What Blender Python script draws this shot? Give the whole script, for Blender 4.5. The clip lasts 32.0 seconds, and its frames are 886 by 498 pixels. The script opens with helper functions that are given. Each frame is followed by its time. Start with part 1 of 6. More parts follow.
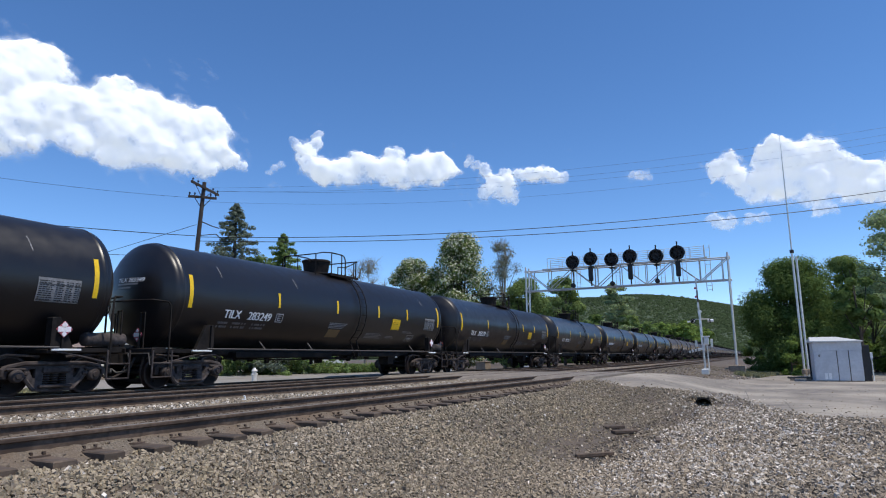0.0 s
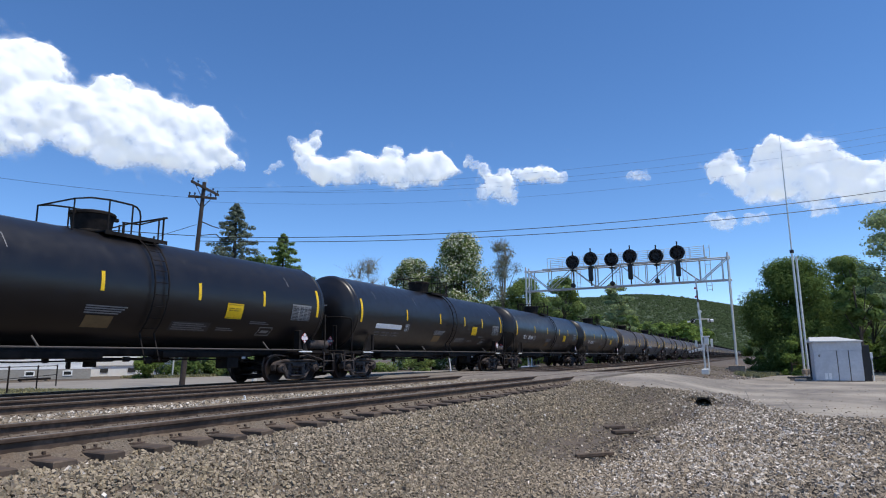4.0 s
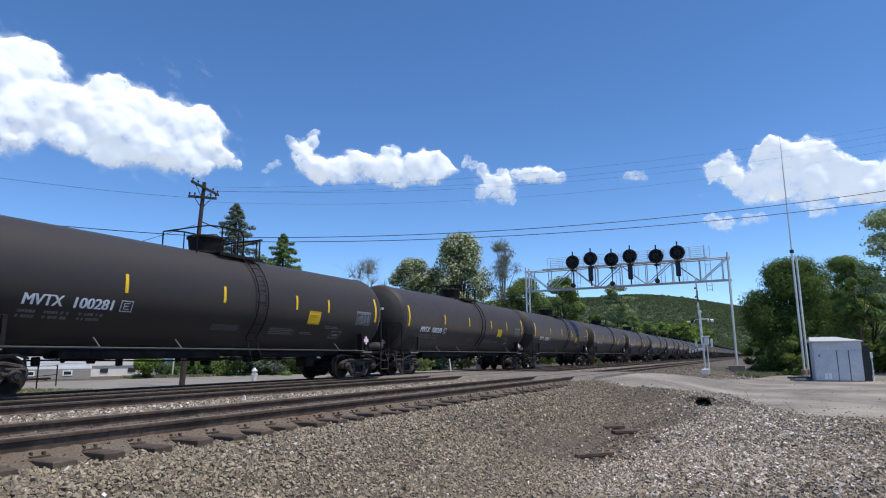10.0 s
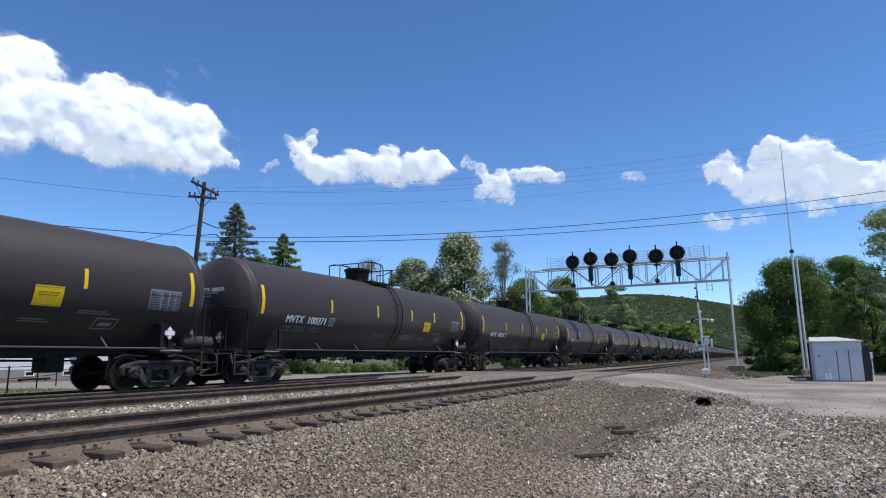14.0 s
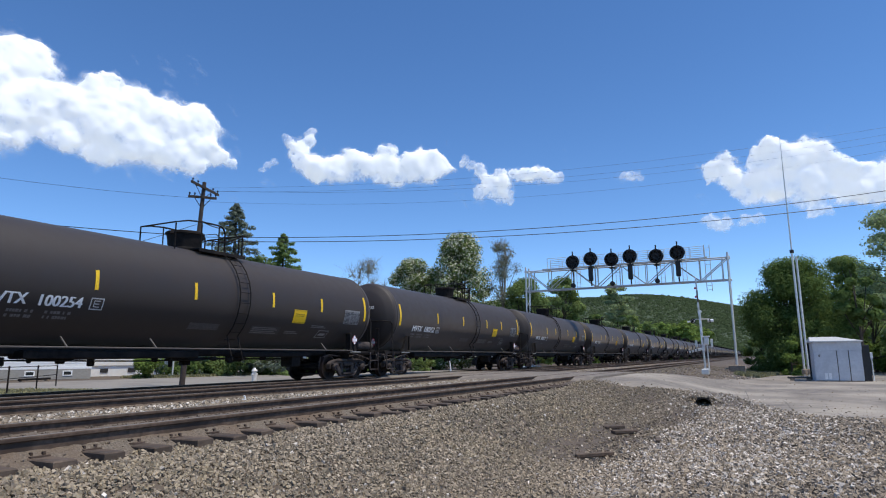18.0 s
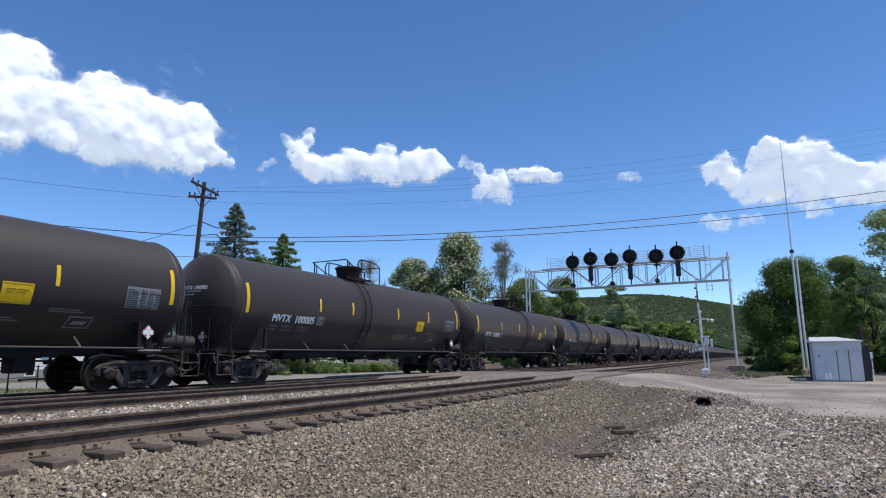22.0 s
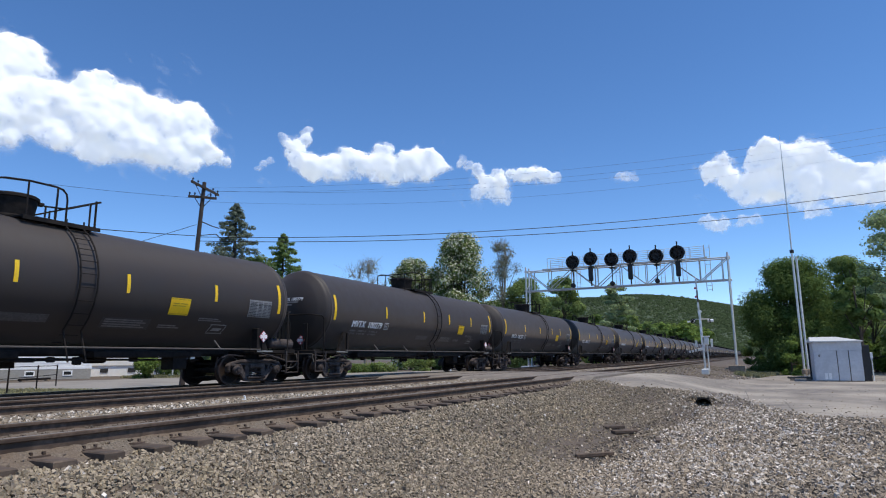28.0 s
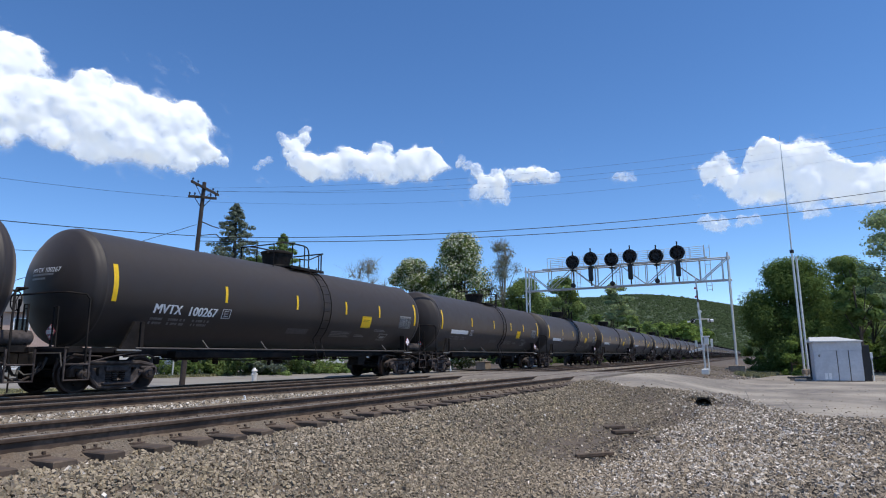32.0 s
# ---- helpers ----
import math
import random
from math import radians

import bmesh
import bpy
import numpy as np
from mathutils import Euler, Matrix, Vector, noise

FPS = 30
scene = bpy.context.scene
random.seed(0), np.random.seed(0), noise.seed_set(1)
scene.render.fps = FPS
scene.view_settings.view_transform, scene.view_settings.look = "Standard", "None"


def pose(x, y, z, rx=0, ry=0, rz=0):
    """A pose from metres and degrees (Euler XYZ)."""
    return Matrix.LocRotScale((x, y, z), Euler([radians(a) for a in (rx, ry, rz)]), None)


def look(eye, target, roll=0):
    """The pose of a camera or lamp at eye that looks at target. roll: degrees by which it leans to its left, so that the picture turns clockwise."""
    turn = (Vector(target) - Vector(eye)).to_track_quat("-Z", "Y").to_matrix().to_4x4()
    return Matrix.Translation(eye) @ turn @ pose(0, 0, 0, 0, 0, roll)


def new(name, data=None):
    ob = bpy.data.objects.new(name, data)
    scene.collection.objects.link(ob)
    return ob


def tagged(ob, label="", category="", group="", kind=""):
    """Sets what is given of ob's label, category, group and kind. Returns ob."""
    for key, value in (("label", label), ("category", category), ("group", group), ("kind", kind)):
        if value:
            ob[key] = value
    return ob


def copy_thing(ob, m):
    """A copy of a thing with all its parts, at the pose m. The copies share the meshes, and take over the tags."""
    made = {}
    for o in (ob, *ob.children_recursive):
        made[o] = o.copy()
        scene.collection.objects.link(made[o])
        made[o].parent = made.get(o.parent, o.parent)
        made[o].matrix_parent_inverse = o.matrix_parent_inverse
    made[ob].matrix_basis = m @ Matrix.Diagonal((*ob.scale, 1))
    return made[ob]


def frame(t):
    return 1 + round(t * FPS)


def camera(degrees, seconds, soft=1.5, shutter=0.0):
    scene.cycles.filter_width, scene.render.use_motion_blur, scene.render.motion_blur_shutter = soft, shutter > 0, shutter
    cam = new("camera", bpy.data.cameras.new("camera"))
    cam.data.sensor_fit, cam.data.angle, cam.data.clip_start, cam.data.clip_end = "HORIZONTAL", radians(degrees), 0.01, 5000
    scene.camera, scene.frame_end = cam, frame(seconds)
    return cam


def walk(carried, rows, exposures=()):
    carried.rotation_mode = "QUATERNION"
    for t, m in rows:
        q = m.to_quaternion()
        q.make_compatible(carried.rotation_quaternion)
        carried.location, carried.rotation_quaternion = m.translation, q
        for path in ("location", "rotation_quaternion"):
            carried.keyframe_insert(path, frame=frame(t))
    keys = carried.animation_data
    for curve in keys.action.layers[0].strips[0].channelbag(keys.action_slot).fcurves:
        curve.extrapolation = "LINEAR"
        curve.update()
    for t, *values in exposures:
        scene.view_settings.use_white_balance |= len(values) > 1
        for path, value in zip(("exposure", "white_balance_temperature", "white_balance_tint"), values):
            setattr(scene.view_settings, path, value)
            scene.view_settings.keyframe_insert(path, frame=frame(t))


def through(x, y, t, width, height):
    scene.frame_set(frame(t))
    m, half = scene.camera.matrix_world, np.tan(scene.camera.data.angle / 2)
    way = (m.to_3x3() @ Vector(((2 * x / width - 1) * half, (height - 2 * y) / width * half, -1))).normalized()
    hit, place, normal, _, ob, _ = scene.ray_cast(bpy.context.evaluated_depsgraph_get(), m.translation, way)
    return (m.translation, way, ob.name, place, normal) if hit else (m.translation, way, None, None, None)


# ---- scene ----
from mathutils.geometry import tessellate_polygon

cam = camera(70.96, 32.0, soft=1.1, shutter=0.0)
EYE = (0.0, 0.0, 0.72)
AIM = (87.815, 44.609, 17.999)
walk(cam, [(0.0, look(EYE, AIM, -0.51)), (32.0, look(EYE, AIM, -0.51))])

# ---- light ----
SUN_WAY = Vector((0.0, -0.38, 0.92)).normalized()
world = bpy.data.worlds.new("sky")
scene.world = world
world.use_nodes = True
wn, wl = world.node_tree.nodes, world.node_tree.links
sky = wn.new("ShaderNodeTexSky")
sky.sky_type = "NISHITA"
sky.sun_disc = False
sky.sun_elevation = math.asin(SUN_WAY.z)
sky.sun_rotation = math.atan2(SUN_WAY.x, SUN_WAY.y)
sky.air_density, sky.dust_density, sky.ozone_density = 0.65, 0.0, 3.0
wn["Background"].inputs["Strength"].default_value = 0.192
deep = wn.new("ShaderNodeHueSaturation")
deep.inputs["Hue"].default_value, deep.inputs["Saturation"].default_value = 0.502, 1.17
wl.new(sky.outputs[0], deep.inputs["Color"])
wl.new(deep.outputs[0], wn["Background"].inputs["Color"])
sun_data = bpy.data.lights.new("sun", "SUN")
sun_data.energy, sun_data.angle, sun_data.color = 3.7, radians(0.53), (1.0, 0.935, 0.82)
sun = new("sun", sun_data)
sun.matrix_world = look(SUN_WAY * 100, (0, 0, 0))
scene.view_settings.exposure = 0.0

# ---- materials ----


def material(name, colour, rough=0.7, metal=0.0, vary=0.25, grain=6.0, stain=0.6, bump=0.2, second=None, spec=0.5, island=0.0, objvary=0.0, coords="Object"):
    """A painted or natural surface: colour broken by fine grain and by broad stains, with relief."""
    m = bpy.data.materials.new(name)
    m.use_nodes = True
    n, l = m.node_tree.nodes, m.node_tree.links
    b = n["Principled BSDF"]
    b.inputs["Metallic"].default_value = metal
    b.inputs["Specular IOR Level"].default_value = spec
    tc = n.new("ShaderNodeTexCoord")
    fine = n.new("ShaderNodeTexNoise")
    fine.inputs["Scale"].default_value, fine.inputs["Detail"].default_value = grain, 6.0
    broad = n.new("ShaderNodeTexNoise")
    broad.inputs["Scale"].default_value, broad.inputs["Detail"].default_value = stain, 4.0
    for t in (fine, broad):
        l.new(tc.outputs[coords], t.inputs["Vector"])
    dark = tuple(c * (1 - vary) for c in colour)
    light = tuple(min(1, c * (1 + vary)) for c in colour)
    ramp = n.new("ShaderNodeValToRGB")
    ramp.color_ramp.elements[0].position, ramp.color_ramp.elements[1].position = 0.3, 0.7
    ramp.color_ramp.elements[0].color, ramp.color_ramp.elements[1].color = (*dark, 1), (*light, 1)
    l.new(fine.outputs["Fac"], ramp.inputs["Fac"])
    mix = n.new("ShaderNodeMix")
    mix.data_type = "RGBA"
    step = n.new("ShaderNodeMapRange")
    step.inputs["From Min"].default_value, step.inputs["From Max"].default_value = 0.45, 0.7
    l.new(broad.outputs["Fac"], step.inputs["Value"])
    l.new(step.outputs[0], mix.inputs[0])
    l.new(ramp.outputs[0], mix.inputs[6])
    mix.inputs[7].default_value = (*(second or tuple(c * (1 - 0.6 * vary) for c in colour)), 1)
    out = mix.outputs[2]
    if island or objvary:
        src = n.new("ShaderNodeObjectInfo").outputs["Random"] if objvary else n.new("ShaderNodeNewGeometry").outputs["Random Per Island"]
        amount = objvary or island
        rng = n.new("ShaderNodeMapRange")
        rng.inputs["To Min"].default_value, rng.inputs["To Max"].default_value = 1 - amount, 1 + amount
        l.new(src, rng.inputs["Value"])
        hsv = n.new("ShaderNodeHueSaturation")
        l.new(rng.outputs[0], hsv.inputs["Value"])
        l.new(out, hsv.inputs["Color"])
        out = hsv.outputs[0]
    l.new(out, b.inputs["Base Color"])
    rr = n.new("ShaderNodeMapRange")
    rr.inputs["To Min"].default_value, rr.inputs["To Max"].default_value = max(0.03, rough - 0.12), min(1, rough + 0.12)
    l.new(fine.outputs["Fac"], rr.inputs["Value"])
    l.new(rr.outputs[0], b.inputs["Roughness"])
    if bump:
        bp = n.new("ShaderNodeBump")
        bp.inputs["Strength"].default_value, bp.inputs["Distance"].default_value = bump, 0.02
        l.new(fine.outputs["Fac"], bp.inputs["Height"])
        l.new(bp.outputs[0], b.inputs["Normal"])
    return m


M_TANK = [
    material("gloss black tank paint", (0.0090, 0.0076, 0.0084), 0.36, vary=0.12, grain=3.0, stain=0.35, bump=0.008, second=(0.0120, 0.0108, 0.0120), spec=0.55),
    material("dusty black tank paint", (0.0235, 0.0155, 0.0128), 0.63, vary=0.12, grain=3.0, stain=0.35, bump=0.01, second=(0.023, 0.0168, 0.0148), spec=0.62),
]
for m, sheen in zip(M_TANK, (0.02, 0.16)):
    # a film of dust; its sheen also stands in for haze on far cars
    bsdf = m.node_tree.nodes["Principled BSDF"]
    bsdf.inputs["Sheen Weight"].default_value, bsdf.inputs["Sheen Roughness"].default_value = sheen, 0.45
    bsdf.inputs["Sheen Tint"].default_value = (1.0, 0.86, 0.78, 1)
M_FRAME = material("grimy black steel", (0.016, 0.014, 0.0135), 0.75, vary=0.4, grain=9, stain=2.0, bump=0.15, second=(0.034, 0.027, 0.023), spec=0.12)
M_TRUCK = material("road grimed cast steel", (0.078, 0.064, 0.060), 0.85, vary=0.45, grain=12, stain=3.0, bump=0.3, second=(0.046, 0.035, 0.031), spec=0.2)
M_WHEEL = material("wheel steel", (0.013, 0.010, 0.009), 0.75, metal=0.0, vary=0.4, grain=10, stain=3.0, bump=0.1, second=(0.032, 0.021, 0.017), spec=0.2)
M_TREAD = material("worn wheel rim rust", (0.030, 0.018, 0.016), 0.5, metal=0.3, vary=0.3, grain=12, stain=4, bump=0.1)
M_YELLOW = material("yellow reflective tape", (0.92, 0.57, 0.012), 0.4, vary=0.12, grain=20, stain=2, bump=0.0)
M_WHITE = material("white stencil paint", (0.92, 0.92, 0.91), 0.6, vary=0.15, grain=30, stain=6, bump=0.0)
M_GREY_MARK = material("weathered stencil panel", (0.25, 0.245, 0.245), 0.6, vary=0.3, grain=25, stain=6, bump=0.0)
M_STENCIL = material("worn white stencil", (0.55, 0.55, 0.55), 0.6, vary=0.35, grain=25, stain=6, bump=0.0)
M_PATCH = material("faded grey stencil patch", (0.085, 0.078, 0.078), 0.6, vary=0.35, grain=18, stain=5, bump=0.0)
M_FAINT = material("faint stencil lettering", (0.17, 0.16, 0.16), 0.6, vary=0.4, grain=25, stain=6, bump=0.0)
M_FADED = material("dull grey stencil patch", (0.040, 0.037, 0.038), 0.5, vary=0.3, grain=18, stain=5, bump=0.0)
M_OLIVE = material("worn olive ink", (0.30, 0.19, 0.02), 0.6, vary=0.3, grain=25, stain=5, bump=0.0)
M_TAN = material("tan panel paint", (0.20, 0.13, 0.06), 0.6, vary=0.2, grain=12, stain=3, bump=0.0)
M_PLACARD = material("white placard", (0.85, 0.80, 0.82), 0.5, vary=0.1, grain=20, bump=0.0)
M_RED = material("red placard sheet", (0.42, 0.09, 0.12), 0.5, vary=0.1, grain=20, bump=0.0)
M_SILL = material("scuffed light steel", (0.32, 0.31, 0.29), 0.5, metal=0.4, vary=0.3, grain=14, bump=0.1)
M_RAIL = material("rusted rail steel", (0.118, 0.084, 0.064), 0.9, metal=0.0, vary=0.35, grain=14, stain=1.5, bump=0.2, second=(0.066, 0.047, 0.037), spec=0.10)
M_RAILTOP = material("dull rail head", (0.25, 0.215, 0.18), 0.5, metal=0.2, vary=0.15, grain=14, stain=1.0, bump=0.03)
M_TIE = material("weathered creosoted oak tie", (0.096, 0.068, 0.048), 0.9, vary=0.45, grain=10, stain=1.4, bump=0.5, second=(0.080, 0.058, 0.045), objvary=0.3)
M_STONE = material("crushed limestone ballast", (0.318, 0.256, 0.184), 0.95, vary=0.25, grain=30, stain=0.22, bump=0.2, second=(0.265, 0.215, 0.158), island=0.42)
M_STONE_PALE = material("clean pale ballast", (0.58, 0.515, 0.44), 0.95, vary=0.2, grain=30, stain=0.3, bump=0.2, island=0.42)
M_STONE_WARM = material("dusty brown ballast", (0.285, 0.228, 0.152), 0.95, vary=0.28, grain=30, stain=0.3, bump=0.35, second=(0.240, 0.194, 0.138), island=0.46)
M_FINES = material("damp brown fines", (0.150, 0.115, 0.085), 0.95, vary=0.25, grain=30, stain=0.4, bump=0.2, island=0.3)
M_ASPHALT = material("old grey asphalt", (0.275, 0.248, 0.212), 0.92, vary=0.16, grain=22, stain=0.35, bump=0.15, second=(0.215, 0.192, 0.165))
M_GALV = material("galvanised steel", (0.68, 0.66, 0.62), 0.42, metal=0.4, vary=0.15, grain=10, stain=1.2, bump=0.05)
M_SIGNAL = material("matt black signal paint", (0.015, 0.015, 0.017), 0.6, vary=0.3, grain=8, stain=2, bump=0.05)
M_LENS = material("signal lens glass", (0.045, 0.036, 0.032), 0.35, vary=0.2, grain=8, bump=0.0)
M_CONC = material("stained concrete", (0.30, 0.235, 0.175), 0.9, vary=0.25, grain=10, stain=2.0, bump=0.3, second=(0.20, 0.150, 0.11))
M_SHED = material("pale grey painted plywood", (0.60, 0.61, 0.63), 0.7, vary=0.08, grain=8, stain=1.5, bump=0.08, second=(0.53, 0.54, 0.56))
M_SHEDROOF = material("light metal roofing", (0.66, 0.65, 0.63), 0.5, metal=0.1, vary=0.12, grain=8, stain=1.5, bump=0.05)
M_DARK = material("dark tarred board", (0.03, 0.03, 0.032), 0.8, vary=0.3, grain=8, stain=2, bump=0.2)
# near-black that puts the darkness inside the culvert into its colour
M_HOLE = material("pipe shade black", (0.006, 0.006, 0.006), 0.95, vary=0.3, grain=8, bump=0.1, spec=0.05)
M_POLE = material("weathered pole timber", (0.060, 0.046, 0.040), 0.9, vary=0.35, grain=12, stain=1.5, bump=0.4)
M_CABLE = material("black cable", (0.02, 0.02, 0.022), 0.6, vary=0.1, bump=0.0)
M_RAILING = material("dusty steel handrail", (0.10, 0.088, 0.080), 0.7, vary=0.2, grain=12, stain=2, bump=0.1)
M_TWIG = material("pale grey twigs", (0.24, 0.215, 0.18), 0.9, vary=0.25, grain=12, stain=2, bump=0.2)
M_BARK = material("tree bark", (0.085, 0.068, 0.052), 0.9, vary=0.35, grain=12, stain=2, bump=0.5)
M_PAINT_WHITE = material("white house paint", (0.92, 0.91, 0.88), 0.7, vary=0.06, grain=8, stain=1, bump=0.03)
M_STUCCO = material("pink beige stucco", (0.52, 0.38, 0.31), 0.9, vary=0.1, grain=10, stain=1, bump=0.1)
M_ROOF = material("grey roof shingles", (0.12, 0.115, 0.11), 0.9, vary=0.25, grain=10, stain=1.5, bump=0.2)
M_GLASS = material("dark window glass", (0.02, 0.022, 0.025), 0.08, vary=0.1, bump=0.0)


def leaf_material(name, colour, through=0.35, vary=0.32, fleck=None):
    m = bpy.data.materials.new(name)
    m.use_nodes = True
    n, l = m.node_tree.nodes, m.node_tree.links
    n.remove(n["Principled BSDF"])
    geo = n.new("ShaderNodeNewGeometry")
    ramp = n.new("ShaderNodeValToRGB")
    ramp.color_ramp.elements[0].color = (*(c * (1 - vary) for c in colour), 1)
    ramp.color_ramp.elements[1].color = (*(c * (1 + vary) for c in colour), 1)
    if fleck:
        # some of the blades are petals
        ramp.color_ramp.elements[1].position = 0.60
        for at in (0.62, 1.0):
            ramp.color_ramp.elements.new(at).color = (*(c * (0.7 + 0.3 * at) for c in fleck), 1)
    l.new(geo.outputs["Random Per Island"], ramp.inputs["Fac"])
    d, t, mix = n.new("ShaderNodeBsdfDiffuse"), n.new("ShaderNodeBsdfTranslucent"), n.new("ShaderNodeMixShader")
    mix.inputs[0].default_value = through
    for s in (d, t):
        l.new(ramp.outputs[0], s.inputs["Color"])
    l.new(d.outputs[0], mix.inputs[1])
    l.new(t.outputs[0], mix.inputs[2])
    l.new(mix.outputs[0], n["Material Output"].inputs["Surface"])
    return m


M_LEAF = {
    "broad": leaf_material("broadleaf foliage", (0.225, 0.295, 0.105), 0.5),
    "blossom": leaf_material("pale flowering foliage", (0.17, 0.225, 0.075), 0.4, fleck=(0.74, 0.74, 0.58)),
    "dark": leaf_material("deep green foliage", (0.150, 0.218, 0.070), 0.52, 0.22),
    "spruce": leaf_material("blue green needles", (0.20, 0.235, 0.175), 0.4),
    "cedar": leaf_material("bright scale needles", (0.20, 0.28, 0.10), 0.45),
    "pine": leaf_material("pine needles", (0.34, 0.41, 0.22), 0.62),
    "bush": leaf_material("bright shrub foliage", (0.20, 0.28, 0.075), 0.5),
    "bare": leaf_material("thin spring foliage", (0.25, 0.27, 0.19), 0.4),
    "wood": leaf_material("far hillside foliage", (0.077, 0.110, 0.056), 0.5, 0.24),
}
M_GRASS = leaf_material("dry summer grass", (0.33, 0.31, 0.17), 0.3, 0.18)

# ---- mesh tools ----


class Build:
    """Collects vertices and faces of one mesh."""

    def __init__(self):
        self.v, self.f = [], []

    def add(self, verts, faces):
        k = len(self.v)
        self.v.extend(tuple(p) for p in verts)
        self.f.extend(tuple(i + k for i in f) for f in faces)
        return self

    def box(self, size, at=(0, 0, 0), turn=None, bevel=0.0):
        hx, hy, hz = (s / 2 for s in size)
        if bevel:
            b = min(bevel, hx * 0.9, hy * 0.9, hz * 0.9)
            pts, fs = [], []
            for sz, (ax, ay) in ((-hz, (hx - b, hy - b)), (-hz + b, (hx, hy)), (hz - b, (hx, hy)), (hz, (hx - b, hy - b))):
                pts += [(-ax, -ay, sz), (ax, -ay, sz), (ax, ay, sz), (-ax, ay, sz)]
            for r in range(3):
                for i in range(4):
                    a, c = r * 4 + i, r * 4 + (i + 1) % 4
                    fs.append((a, c, c + 4, a + 4))
            fs += [(3, 2, 1, 0), (12, 13, 14, 15)]
        else:
            pts = [(x, y, z) for z in (-hz, hz) for x, y in ((-hx, -hy), (hx, -hy), (hx, hy), (-hx, hy))]
            fs = [(3, 2, 1, 0), (4, 5, 6, 7), (0, 1, 5, 4), (1, 2, 6, 5), (2, 3, 7, 6), (3, 0, 4, 7)]
        at = Vector(at)
        pts = [((turn @ Vector(p)) if turn else Vector(p)) + at for p in pts]
        return self.add(pts, fs)

    def rod(self, a, b, r, r2=None, seg=8, caps=True):
        a, b = Vector(a), Vector(b)
        r2 = r if r2 is None else r2
        d = (b - a).normalized()
        u = d.orthogonal().normalized()
        w = d.cross(u)
        pts = [a + (u * math.cos(k * math.tau / seg) + w * math.sin(k * math.tau / seg)) * r for k in range(seg)]
        pts += [b + (u * math.cos(k * math.tau / seg) + w * math.sin(k * math.tau / seg)) * r2 for k in range(seg)]
        fs = [(k, (k + 1) % seg, seg + (k + 1) % seg, seg + k) for k in range(seg)]
        if caps:
            fs += [tuple(reversed(range(seg))), tuple(range(seg, 2 * seg))]
        return self.add(pts, fs)

    def pipe(self, path, r, seg=6):
        """One tube swept along a path, its rings mitred at the bends."""
        path = [Vector(p) for p in path]
        dirs = [(b - a).normalized() for a, b in zip(path, path[1:])]
        u = dirs[0].orthogonal().normalized()
        pts = []
        for k, p in enumerate(path):
            d = (dirs[max(0, k - 1)] + dirs[min(k, len(dirs) - 1)]).normalized()
            u = (u - d * u.dot(d)).normalized()
            w = d.cross(u)
            pts += [p + (u * math.cos(q * math.tau / seg) + w * math.sin(q * math.tau / seg)) * r for q in range(seg)]
        fs = [(k * seg + q, k * seg + (q + 1) % seg, (k + 1) * seg + (q + 1) % seg, (k + 1) * seg + q) for k in range(len(path) - 1) for q in range(seg)]
        fs += [tuple(reversed(range(seg))), tuple(range(len(pts) - seg, len(pts)))]
        return self.add(pts, fs)

    def lathe(self, profile, axis="X", at=(0, 0, 0), seg=32, caps=True):
        """profile: (along, radius) pairs round an axis through at."""
        at = Vector(at)
        rings = []
        for s, r in profile:
            ring = []
            for k in range(seg):
                c, n = math.cos(k * math.tau / seg) * r, math.sin(k * math.tau / seg) * r
                ring.append(at + Vector({"X": (s, c, n), "Y": (n, s, c), "Z": (c, n, s)}[axis]))
            rings.append(ring)
        pts = [p for ring in rings for p in ring]
        fs = []
        for q in range(len(rings) - 1):
            for k in range(seg):
                a, b = q * seg + k, q * seg + (k + 1) % seg
                fs.append((a, b, b + seg, a + seg))
        if caps:
            fs += [tuple(reversed(range(seg))), tuple(range(len(pts) - seg, len(pts)))]
        return self.add(pts, fs)

    def prism(self, outline, y0, y1, axis="Y"):
        """A flat outline pushed along an axis: (x, z) points for Y, (y, z) for X, (x, y) for Z."""
        n = len(outline)

        def at(p, d):
            return {"Y": (p[0], d, p[1]), "X": (d, p[0], p[1]), "Z": (p[0], p[1], d)}[axis]
        pts = [at(p, y0) for p in outline] + [at(p, y1) for p in outline]
        fs = [(k, (k + 1) % n, n + (k + 1) % n, n + k) for k in range(n)]
        fs += [tuple(reversed(range(n))), tuple(range(n, 2 * n))]
        return self.add(pts, fs)

    def plate(self, loops, d0, d1):
        """A flat outline with holes in x and z, pushed along y."""
        flat = [[Vector((p[0], p[1], 0)) for p in loop] for loop in loops]
        tris = tessellate_polygon(flat)
        pts = [p for loop in flat for p in loop]
        n = len(pts)
        fs = [tuple(t) for t in tris] + [tuple(i + n for i in reversed(t)) for t in tris]
        k = 0
        for loop in flat:
            m = len(loop)
            fs += [(k + i, k + (i + 1) % m, n + k + (i + 1) % m, n + k + i) for i in range(m)]
            k += m
        return self.add([(p.x, d0, p.y) for p in pts] + [(p.x, d1, p.y) for p in pts], fs)

    def mesh(self, name, mat, smooth=35):
        me = bpy.data.meshes.new(name)
        me.from_pydata(self.v, [], self.f)
        for m in (mat if isinstance(mat, (list, tuple)) else [mat]):
            me.materials.append(m)
        if smooth:
            me.shade_smooth()
            me.set_sharp_from_angle(angle=radians(smooth))
        me.update()
        return me


def part(name, b, mat, parent, label="", at=None, smooth=35):
    me = b if isinstance(b, bpy.types.Mesh) else b.mesh(name, mat, smooth)
    ob = new(name, me)
    ob.parent = parent
    if at:
        ob.location = at
    return tagged(ob, label)


